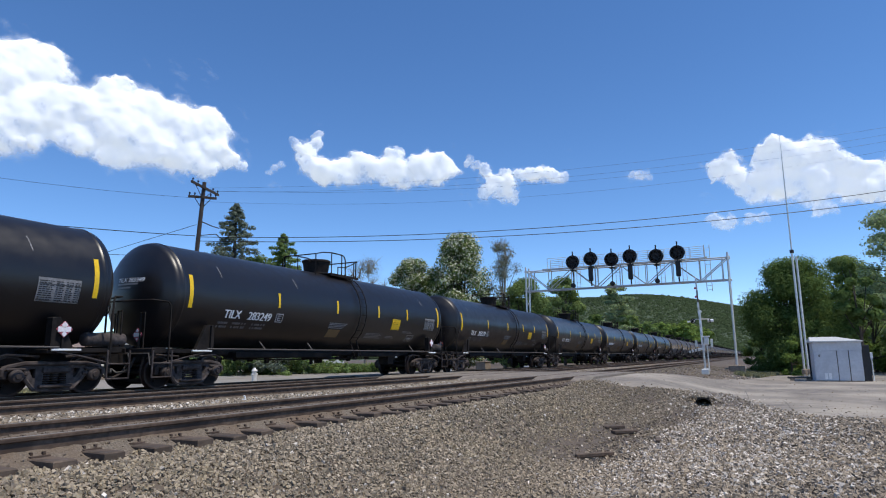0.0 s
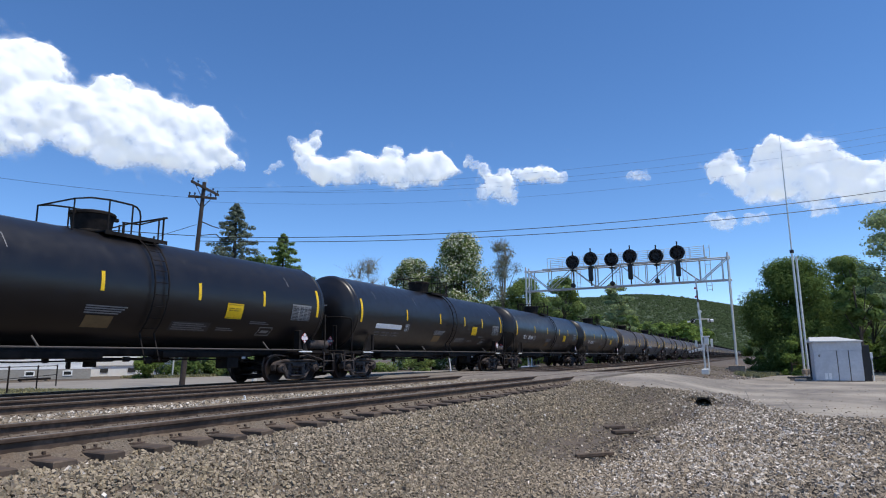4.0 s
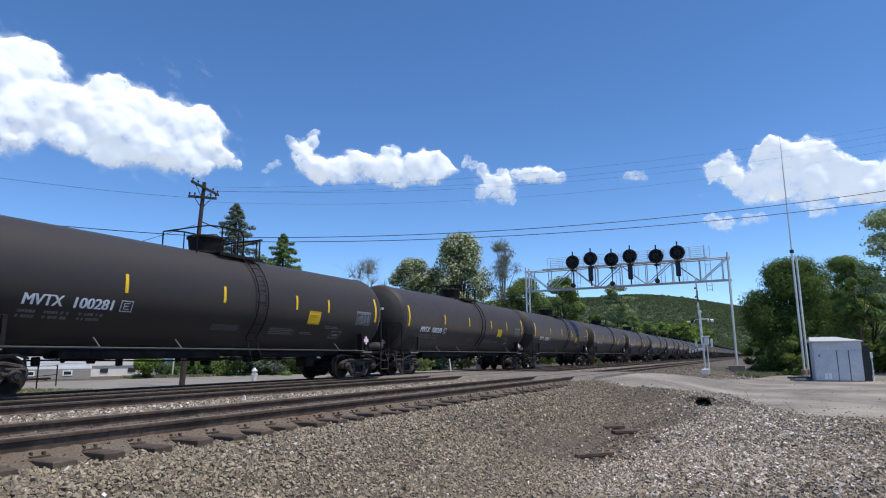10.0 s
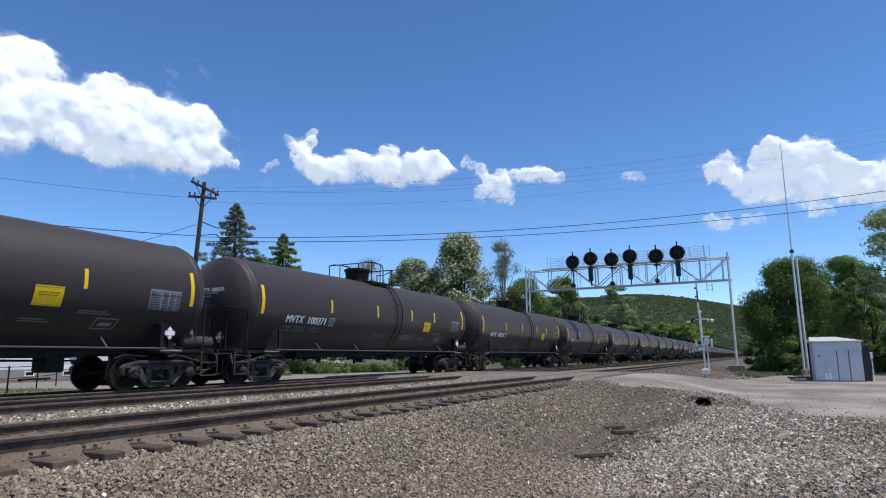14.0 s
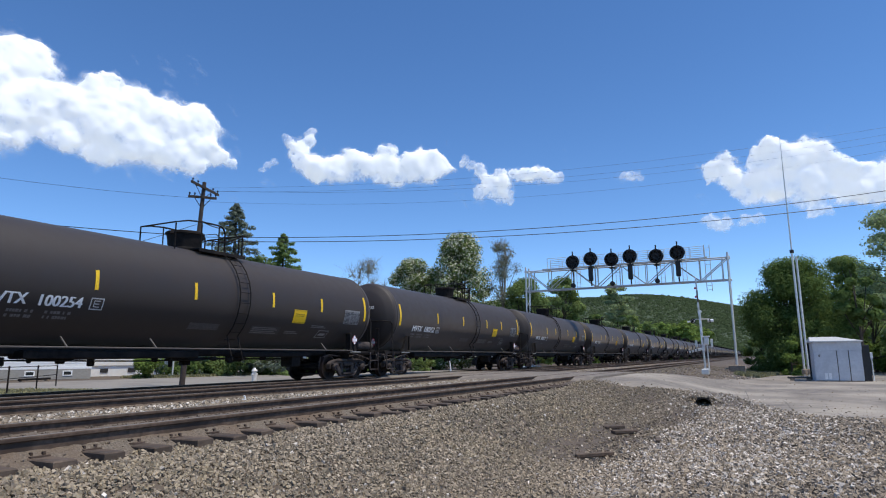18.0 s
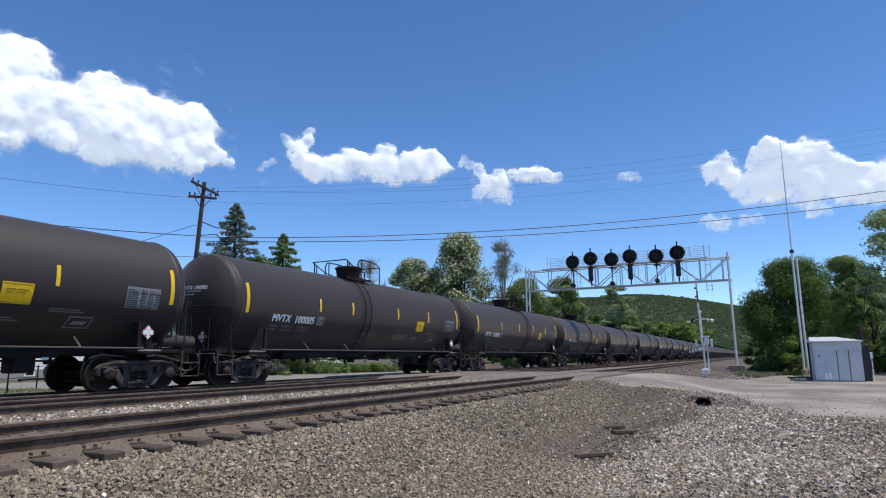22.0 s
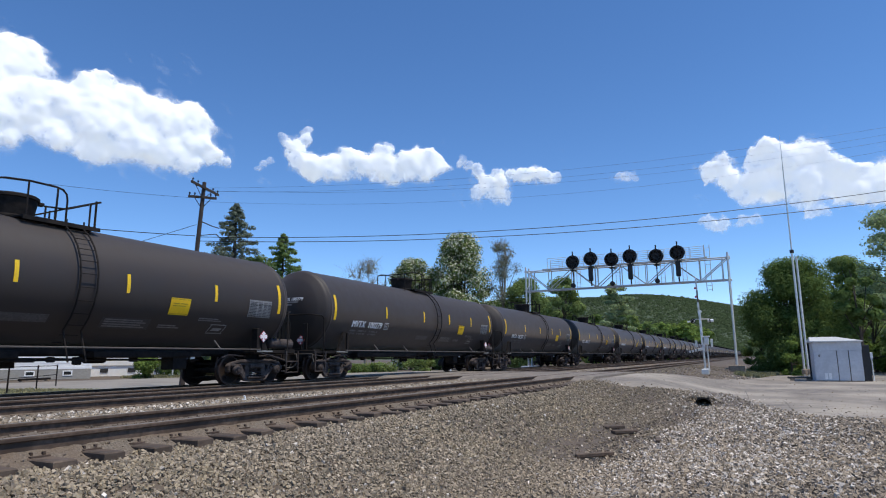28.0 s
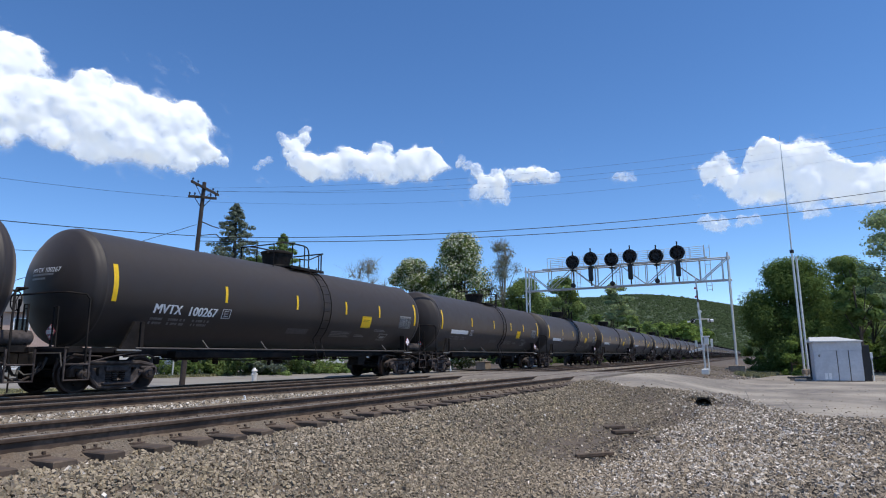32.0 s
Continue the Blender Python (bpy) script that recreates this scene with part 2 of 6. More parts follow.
def thing(name, label, category, group="", at=(0, 0, 0), kind="", turn=0.0):
    ob = new(name)
    ob.empty_display_size = 0.2
    ob.location = at
    ob.rotation_euler = (0, 0, radians(turn))
    return tagged(ob, label, category, group, kind)


def numpy_mesh(name, verts, faces, mat, smooth=False):
    """A mesh from arrays; faces all of one length."""
    me = bpy.data.meshes.new(name)
    verts, faces = np.asarray(verts, np.float32), np.asarray(faces, np.int32)
    k = faces.shape[1]
    me.vertices.add(len(verts))
    me.vertices.foreach_set("co", verts.ravel())
    me.loops.add(faces.size)
    me.loops.foreach_set("vertex_index", faces.ravel())
    me.polygons.add(len(faces))
    me.polygons.foreach_set("loop_start", np.arange(0, faces.size, k, dtype=np.int32))
    me.materials.append(mat)
    me.update(calc_edges=True)
    if smooth:
        me.shade_smooth()
    else:
        me.shade_flat()
    return me


# ---- ground ----
RAIL_Y = {"near": 7.25, "middle": 11.95, "far": 15.72}
FAR_Z = -0.05
FAR_TURN = 0.0054  # the far track bears away from the other two


def smooth_step(a, b, x):
    t = np.clip((x - a) / (b - a), 0, 1)
    return t * t * (3 - 2 * t)


def ground_z(x, y):
    x, y = np.asarray(x, float), np.asarray(y, float)
    bed = -0.255 - 0.365 * smooth_step(17.9, 20.5, y) + 0.11 * smooth_step(8.3, 8.9, y) * smooth_step(10.9, 10.3, y)
    swale = -1.0 + 0.30 * smooth_step(2.4, 0.6, y) * smooth_step(30, 12, x) + 0.2 * smooth_step(-1, 3, -y)
    side = swale + (bed - swale) * smooth_step(3.0, 5.7, y) - 0.03 * smooth_step(6.3, 5.9, y) * smooth_step(5.0, 5.6, y)
    yard = -0.80 + 0.68 * smooth_step(0.2, 5.2, y)
    out = side + (yard - side) * smooth_step(17.0, 22.5, x - 0.6 * (y - 3))
    return np.where(y > 8, bed, out)


def build_ground():
    xs = np.concatenate([[-4000, -1500, -600, -250, -120, -60, -30], np.arange(-15, 45, 0.5), np.arange(45, 90, 3), [100, 130, 180, 260, 420, 800, 1600, 4000]])
    ys = np.concatenate([[-4000, -1500, -600, -250, -120, -60, -30], np.arange(-15, 24, 0.4), np.arange(24, 60, 3), [70, 90, 130, 200, 320, 600, 1500, 4000]])
    gx, gy = np.meshgrid(xs, ys, indexing="ij")
    gz = ground_z(gx, gy)
    v = np.stack([gx, gy, gz], -1).reshape(-1, 3)
    nx, ny = len(xs), len(ys)
    i, j = np.meshgrid(np.arange(nx - 1), np.arange(ny - 1), indexing="ij")
    a = (i * ny + j).ravel()
    f = np.stack([a, a + ny, a + ny + 1, a + 1], 1)
    # dirt brown, taken darker to put shade into the gaps between stones
    m = material("dirt and fine gravel ground", (0.118, 0.090, 0.066), 0.95, vary=0.3, grain=14, stain=0.25, bump=0.5, second=(0.092, 0.070, 0.051))
    return tagged(new("ground", numpy_mesh("ground", v, f, m, True)), "grey gravel and dirt ground beside the tracks", "ground", kind="structure")


ground = build_ground()

# ---- tracks ----
RAIL_PROFILE = [(-0.075, -0.186), (0.075, -0.186), (0.075, -0.176), (0.012, -0.155), (0.010, -0.050), (0.037, -0.036), (0.037, -0.010), (0.030, -0.001),
                (-0.030, -0.001), (-0.037, -0.010), (-0.037, -0.036), (-0.010, -0.050), (-0.012, -0.155), (-0.075, -0.176)]
XING = (23.6, 31.4)
M_BED = material("dusty brown fines", (0.160, 0.128, 0.096), 0.95, vary=0.5, grain=45, stain=1.6, bump=0.9, second=(0.150, 0.104, 0.070))


def build_track(y, z, start, label, seed, turn=0.0):
    rng = np.random.default_rng(seed)
    tr = thing("railway_track", label, "railway track", "railway tracks", (0, y, z), kind="structure", turn=math.degrees(turn))
    for s in (-1, 1):
        part("rail", Build().prism([(s * 0.755 + p[0], p[1]) for p in RAIL_PROFILE], -90, 900, "X"), M_RAIL, tr, "rust-brown steel rail", smooth=0)
        part("rail_head", Build().box((990, 0.052, 0.004), (405, s * 0.755, 0.001)), M_RAILTOP, tr, "polished running surface", smooth=0)
    ties = [Build().box((0.23, 2.6 + 0.06 * k, 0.17), (0, 0, 0), None, 0.012).mesh("tie", M_TIE, 0) for k in range(3)]
    x = start
    plates = Build()
    while x < XING[0] - 0.4:
        ob = part("tie", ties[rng.integers(3)], None, tr, at=(x, rng.normal(0, 0.035), -0.283 + rng.normal(0, 0.006)))
        ob.rotation_euler = (rng.normal(0, 0.004), rng.normal(0, 0.02), rng.normal(0, 0.012))
        for s in (-1, 1):
            plates.box((0.19, 0.34, 0.018), (x, s * 0.755, -0.188))
            for dx, dy in ((0.06, 0.10), (-0.06, -0.10), (0.05, -0.12)):
                plates.box((0.024, 0.032, 0.045), (x + dx, s * 0.755 + dy, -0.168))
        x += 0.53 + rng.normal(0, 0.02)
    tagged(part("tie_plates", plates, M_RAIL, tr, "rusty tie plates and spikes", smooth=0), kind="stuff")
    for n, (xa, xb) in enumerate(((-6, XING[0]), (XING[1], 110))):
        gx, gy = np.meshgrid(np.arange(xa, xb, 0.11 if n == 0 else 0.5), np.linspace(-1.08, 1.08, 26), indexing="ij")
        gz = -0.126 + rng.normal(0, 0.007, gx.shape) - 0.014 * smooth_step(0.7, 0.80, np.abs(gy)) - 0.088 * smooth_step(0.80, 0.98, np.abs(gy)) - 0.03 * (np.abs(gy) > 1.05)
        q = np.arange((gx.shape[0] - 1) * 26).reshape(-1, 26)[:, :25].ravel()
        part("dusty_bed", numpy_mesh("dusty_bed", np.stack([gx, gy, gz], -1).reshape(-1, 3), np.stack([q, q + 26, q + 27, q + 1], 1), M_BED), None, tr, "brown dusty fines packed between the rails")
    rest = Build()
    for x in np.arange(XING[1] + 0.3, 110, 0.53):
        rest.box((0.23, 2.6, 0.17), (x, rng.normal(0, 0.03), -0.283))
    tagged(part("far_ties", rest, M_TIE, tr, smooth=0), kind="stuff")
    return tr


tracks = {"near": build_track(RAIL_Y["near"], 0.0, 1.2, "rusty main track on wooden ties and grey ballast", 21),
          "middle": build_track(RAIL_Y["middle"], 0.0, 3.5, "middle railway track with brown rails in ballast", 22),
          "far": build_track(RAIL_Y["far"], FAR_Z, 5.0, "far railway track carrying the tank train", 23, FAR_TURN)}


# ---- crossing and yard road ----
def inside(poly, x, y):
    hit = np.zeros(x.shape, bool)
    for (x0, y0), (x1, y1) in zip(poly, poly[1:] + poly[:1]):
        cross = ((y0 > y) != (y1 > y)) & (x < (x1 - x0) * (y - y0) / (y1 - y0 + 1e-12) + x0)
        hit ^= cross
    return hit


YARD_EDGE = [(23.8, 6.0), (22.2, 5.0), (21.6, 4.3), (22.2, 3.4), (23.3, 2.7), (26.0, 1.4), (24.4, 0.8), (22.4, 0.5), (19.8, -0.2), (17.7, -0.7), (16.7, -1.5), (15.9, -2.1), (14.0, -4.5), (12.0, -8.0), (12.0, -20.0)]
YARD_BACK = [(31.4, 6.0), (32.0, 5.4), (32.6, 4.8), (33.4, 4.2), (34.4, 3.4), (36.5, 2.3), (39.0, 1.9), (42.0, 1.4), (46.0, 0.7), (50.0, 0.0), (54.0, -0.9), (57.0, -3.0), (58.0, -6.0), (58.0, -10.0), (58.0, -22.0)]
YARD = YARD_EDGE + YARD_BACK[::-1]
STREET_EDGE = [(-40.0, 40.0), (4.0, 38.5), (14.0, 36.5), (18.8, 32.5), (19.5, 25.5), (24.6, 18.2), (33.0, 18.2), (34.0, 21.5), (37.0, 23.5), (60.0, 27.0)]
STREET_BACK = [(-40.0, 44.0), (4.0, 43.6), (14.0, 43.2), (21.0, 42.8), (27.0, 42.0), (31.0, 41.4), (36.0, 40.4), (40.0, 39.4), (46.0, 36.5), (60.0, 31.0)]
STREET = STREET_EDGE + STREET_BACK[::-1]


def build_paving(name, edge, back, label, lift, mat):
    """Paving lofted between two edges, following the ground; the first edge is ragged."""
    e, b = np.array(edge), np.array(back)
    t = np.linspace(0, len(e) - 1, 420)
    k = np.arange(len(e))
    ex, ey = np.interp(t, k, e[:, 0]), np.interp(t, k, e[:, 1])
    bx, by = np.interp(t, k, b[:, 0]), np.interp(t, k, b[:, 1])
    wob = np.array([noise.fractal(Vector((q * 2.5, 3.3, 0)), 1.0, 2.0, 4) for q in t]) * 0.35 * smooth_step(0, 1, t) * smooth_step(0, 1, len(e) - 1 - t)
    f = np.concatenate([[0, 0.012], np.linspace(0.03, 1, 44)])
    gx = (ex + wob)[:, None] * (1 - f) + bx[:, None] * f
    gy = (ey + wob * 0.5)[:, None] * (1 - f) + by[:, None] * f
    gz = ground_z(gx, gy) + lift
    gz[:, 0] -= lift + 0.03
    nx, ny = gx.shape
    i, j = np.meshgrid(np.arange(nx - 1), np.arange(ny - 1), indexing="ij")
    a = (i * ny + j).ravel()
    return tagged(new(name, numpy_mesh(name, np.stack([gx, gy, gz], -1).reshape(-1, 3), np.stack([a, a + 1, a + ny + 1, a + ny], 1), mat, True)), label, "road", kind="structure")


M_DIRT = material("packed pale dirt and old asphalt", (0.215, 0.186, 0.155), 0.95, vary=0.32, grain=2.2, stain=0.30, bump=0.4, second=(0.39, 0.34, 0.275))
yard_road = build_paving("yard_road", YARD_EDGE, YARD_BACK, "worn grey asphalt and dirt road beside the crossing", 0.02, M_DIRT)
street = build_paving("street", STREET_EDGE, STREET_BACK, "pale grey street beyond the tracks", 0.03, M_ASPHALT)


M_CROSSING = material("dusty worn crossing asphalt", (0.215, 0.182, 0.148), 0.92, vary=0.3, grain=3.0, stain=0.5, bump=0.3, second=(0.165, 0.138, 0.112))


def build_crossing():
    c = thing("level_crossing", "grey asphalt level crossing over three tracks", "level crossing", kind="structure")
    edges = [5.7]
    for k in ("near", "middle", "far"):
        y = RAIL_Y[k] + (FAR_TURN * 27.5 if k == "far" else 0)
        edges += [y - 0.755, y + 0.755]
    edges.append(18.2)
    for n, (a, b) in enumerate(zip(edges, edges[1:])):
        y0, y1 = a + (0.05 if n else 0), b - (0.05 if n < len(edges) - 2 else 0)
        top, a0, a1 = -0.012 + (FAR_Z if n > 4 else 0), XING[0] + 0.05 * n, XING[1] + 0.05 * n
        bd = Build().prism([(a0 - 0.75, top - 0.2), (a1 + 0.4, top - 0.2), (a1 + 0.4, top - 0.13), (a1, top), (a0, top), (a0 - 0.75, top - 0.13)], y0, y1)
        part("slab", bd, M_CROSSING, c)
    return c


crossing = build_crossing()


# ---- ballast ----
def stone_mesh(name, x, y, z, size, mat, seed):
    """Broken stones: jittered blocks, each turned at random."""
    rng = np.random.default_rng(seed)
    n = len(x)
    base = np.array([(-1, -1, -1), (1, -1, -1), (1, 1, -1), (-1, 1, -1), (-1, -1, 1), (1, -1, 1), (1, 1, 1), (-1, 1, 1)], float)
    v = base[None] * (np.array([0.66, 0.52, 0.40]) + np.array([0.36, 0.34, 0.32]) * rng.random((n, 1, 3))) + rng.uniform(-0.33, 0.33, (n, 8, 3))
    q = rng.normal(size=(n, 4))
    q /= np.linalg.norm(q, axis=1)[:, None]
    w, a, b, c = q.T
    rot = np.stack([1 - 2 * (b * b + c * c), 2 * (a * b - c * w), 2 * (a * c + b * w), 2 * (a * b + c * w), 1 - 2 * (a * a + c * c), 2 * (b * c - a * w),
                    2 * (a * c - b * w), 2 * (b * c + a * w), 1 - 2 * (a * a + b * b)], -1).reshape(n, 3, 3)
    v = np.einsum("nij,nkj->nki", rot, v) * size[:, None, None] + np.stack([x, y, z], -1)[:, None]
    quads = np.array([(3, 2, 1, 0), (4, 5, 6, 7), (0, 1, 5, 4), (1, 2, 6, 5), (2, 3, 7, 6), (3, 0, 4, 7)])
    f = (quads[None] + (np.arange(n) * 8)[:, None, None]).reshape(-1, 4)
    return numpy_mesh(name, v.reshape(-1, 3), f, mat)


def build_ballast():
    rng = np.random.default_rng(31)

    def sample(count, r0, r1, a0, a1):
        r = np.sqrt(rng.random(count) * (r1 * r1 - r0 * r0) + r0 * r0)
        a = np.radians(a0 + rng.random(count) * (a1 - a0))
        return r * np.cos(a), r * np.sin(a)

    xs, ys, ss = [], [], []
    for count, r0, r1, lo, hi in ((86000, 4.5, 11, 0.011, 0.036), (74000, 11, 20, 0.016, 0.042), (26000, 20, 34, 0.022, 0.042), (22000, 18.5, 24, 0.02, 0.04), (16000, 34, 62, 0.03, 0.055),
                                  (22000, 0.2, 4.5, 0.015, 0.042), (30000, 4.5, 13, 0.02, 0.05)):
        x, y = sample(count, r0, r1, *((-180, 180) if r0 < 1 else (64, 349) if r1 == 13 else (-11, 64)))
        xs.append(x), ys.append(y), ss.append(lo + (hi - lo) * rng.random(count) ** 1.5)
    x, y, s = np.concatenate(xs), np.concatenate(ys), np.concatenate(ss)
    edge = inside(YARD, x + rng.normal(0, 0.5, len(x)), y + rng.normal(0, 0.22, len(x)))
    ok = (y < 6.1) & ~(edge & (rng.random(len(x)) > 0.012)) & ~((x > XING[0] - 0.2) & (x < XING[1] + 0.2) & (y > 5.5)) & (rng.random(len(x)) < smooth_step(6.2, 5.95, y)) & (np.hypot(x - 19.9, y - 1.7) > 0.2)
    x, y, s = x[ok], y[ok], s[ok]
    wander = 3.05 - 1.15 * smooth_step(15.0, 19.6, x) + 0.12 * np.sin(x * 1.7)
    washed = smooth_step(1.1, 0.6, np.hypot((x - 21.9) / 2.0, (y - 1.05 - 0.1 * np.sin(x * 3.1)) / 0.6))
    thin = rng.random(len(x)) < (1 - 0.85 * washed) * (1 - 0.84 * smooth_step(0.95, 0.35, np.abs(y - wander) * (1 + 0.5 * smooth_step(16, 18, x))) * smooth_step(9.2, 12.0, x) * smooth_step(20.0, 19.4, x))
    x, y, s = x[thin], y[thin], s[thin]
    s = s * np.where(y > 2.9, 0.72, 0.84)
    z = ground_z(x, y) + s * (0.2 + 0.7 * rng.random(len(x)))
    grade = smooth_step(2.0, 3.4, y - 0.5 * np.sin(x * 0.7))
    pick = rng.random(len(x))
    warm = pick < grade * (0.5 + 0.35 * smooth_step(8, 14, x))
    pale = ~warm & (pick > 1 - 0.014 - 0.29 * smooth_step(2.8, 1.8, y) * smooth_step(6, 9, x) * (1 - 0.7 * smooth_step(-0.2, -1.6, y)))
    out = []
    for name, mask, mat, lab in (("ballast_stones", ~warm & ~pale, M_STONE, "loose grey crushed ballast stones"), ("brown_ballast_stones", warm, M_STONE_WARM, "dusty brown ballast stones on the track shoulder"), ("white_ballast_stones", pale, M_STONE_PALE, "pale white crushed stones scattered in grey ballast")):
        out.append(tagged(new(name, stone_mesh(name, x[mask], y[mask], z[mask], s[mask], mat, 5)), lab, "ballast", kind="stuff"))
    # stones between the ties and between the tracks
    n = 68000
    x = 1 + 62 * rng.random(n) ** 1.6
    y = np.where(np.arange(n) < 46000, 5.9 + 12.9 * rng.random(n), 8.45 + 2.3 * rng.random(n))
    s = 0.012 + 0.020 * rng.random(n) ** 1.5
    ok = ~((x > XING[0] - 0.2) & (x < XING[1] + 0.3))
    near_rail = np.zeros(n, bool)
    bed = np.zeros(n, bool)
    for k, c in RAIL_Y.items():
        near_rail |= np.abs(np.abs(y - c) - 0.755) < 0.16
        bed |= np.abs(y - c) < 1.32
    ok &= ~near_rail & (~bed | (rng.random(n) < 0.45))
    x, y, s, bed = x[ok], y[ok], s[ok], bed[ok]
    z = np.where(bed, np.where(y > 13.8, FAR_Z * 0.6, 0) - 0.262, ground_z(x, y) + 0.01) + s * 0.5
    pale = (np.abs(y - 9.6) < 1.15) & (rng.random(len(x)) < 0.20)
    for name, mask, mat, lab in (("pale_ballast_stones", pale, M_STONE_PALE, "pale clean ballast between two tracks"), ("grey_ballast_stones", ~pale & (np.abs(y - 9.6) < 1.15), M_STONE, "grey ballast heaped between two tracks"), ("track_ballast_stones", ~pale & (np.abs(y - 9.6) >= 1.15), M_STONE_WARM, "brown ballast stones packed between the ties")):
        out.append(tagged(new(name, stone_mesh(name, x[mask], y[mask], z[mask], s[mask], mat, 6)), lab, "ballast", kind="stuff"))
    # crushed fines lying on the beds beside and between the rails
    n = 9000
    x = 1 + 22 * rng.random(n) ** 1.3
    c = np.where(rng.random(n) < 0.75, RAIL_Y["near"], RAIL_Y["middle"])
    off = rng.uniform(-1.0, 0.95, n)
    ok = np.abs(np.abs(off) - 0.755) > 0.085
    x, y, off = x[ok], (c + off)[ok], np.abs(off[ok])
    s = 0.006 + 0.013 * rng.random(len(x)) ** 2
    z = -0.126 - 0.014 * smooth_step(0.7, 0.80, off) - 0.088 * smooth_step(0.80, 0.98, off) + s * 0.3
    out.append(tagged(new("bed_fines", stone_mesh("bed_fines", x, y, z, s, M_FINES, 14)), "small brown stones lying on the track beds", "gravel", kind="stuff"))
    # stones heaped over the culvert
    n = 60
    dx, dy = 0.40 + 0.8 * rng.random(n), rng.uniform(-0.55, 0.55, n)
    s = 0.025 + 0.025 * rng.random(n)
    x, y = 20.05 + dx, 1.71 + dy
    z = ground_z(x, y) + 0.20 * np.sqrt(np.clip(1 - (dy / 0.56) ** 2, 0, 1)) * smooth_step(1.3, 0.5, dx)
    out.append(tagged(new("culvert_stones", stone_mesh("culvert_stones", x, y, z, s, M_STONE, 10)), "grey stones heaped over a culvert", "ballast", kind="stuff"))
    # fine gravel washed along the bare dirt
    n = 1500
    x = 9.5 + 10.5 * rng.random(n)
    y = 3.05 - 1.15 * smooth_step(15.0, 19.6, x) + 0.12 * np.sin(x * 1.7) + rng.normal(0, 0.32, n)
    s = 0.007 + 0.012 * rng.random(n)
    out.append(tagged(new("fine_gravel", stone_mesh("fine_gravel", x, y, ground_z(x, y) + s * 0.4, s, M_FINES, 9)), "fine brown gravel washed along bare dirt", "gravel", kind="stuff"))
    return out


ballast = build_ballast()

# ---- tank cars ----
LENGTH, TANK_R, TANK_Z = 18.12, 1.50, 2.65


def patch(x0, x1, z0, z1, out=0.006, nx=2, nz=6, slant=0.0):
    """A curved plate that lies on the tank's near side."""
    b = Build()
    a0, a1 = math.asin((z0 - TANK_Z) / TANK_R), math.asin((z1 - TANK_Z) / TANK_R)
    pts = []
    for i in range(nx):
        for j in range(nz):
            a = a0 + (a1 - a0) * j / (nz - 1)
            r = TANK_R + out
            pts.append((x0 + (x1 - x0) * i / (nx - 1) + slant * j / (nz - 1), -math.cos(a) * r, TANK_Z + math.sin(a) * r))
    fs = [(i * nz + j, (i + 1) * nz + j, (i + 1) * nz + j + 1, i * nz + j + 1) for i in range(nx - 1) for j in range(nz - 1)]
    back = [(p[0], p[1] + 0.008, p[2]) for p in pts]
    n = len(pts)
    rim = [j for j in range(nz)] + [(i * nz + nz - 1) for i in range(1, nx)] + [((nx - 1) * nz + j) for j in range(nz - 2, -1, -1)] + [i * nz for i in range(nx - 2, 0, -1)]
    fs2 = fs + [(rim[k], rim[(k + 1) % len(rim)], rim[(k + 1) % len(rim)] + n, rim[k] + n) for k in range(len(rim))]
    return b.add(pts + back, fs2)


def head_x(r):
    """Where the dished head lies at a distance r from the tank's axis."""
    return -5.988 - math.sqrt(max(0.0, 2.6 ** 2 - r * r))


def tank_mesh(mat):
    head = [(head_x(r), r) for r in (0.02, 0.2, 0.4, 0.6, 0.8, 1.0, 1.12, 1.22)]
    for k in range(9):
        a = radians(31.4 + 58.6 * k / 8)
        head.append((-7.95 - 0.22 * math.cos(a), 1.28 + 0.22 * math.sin(a)))
    # the weld bead where the head meets the shell
    bead = [(-7.87 + 0.055 * k / 3, TANK_R + 0.004 + 0.024 * math.cos(k * math.pi / 6) ** 1.5) for k in range(-2, 3)]
    prof = head[:-1] + [(-7.93, TANK_R)] + bead + [(-7.79, TANK_R + 0.006), (7.79, TANK_R + 0.006)] + [(-s, r) for s, r in reversed(bead)] + [(7.93, TANK_R)] + [(-s, r) for s, r in reversed(head[:-1])]
    return Build().lathe(prof, "X", (0, 0, TANK_Z), 48).mesh("tank", mat, 30)


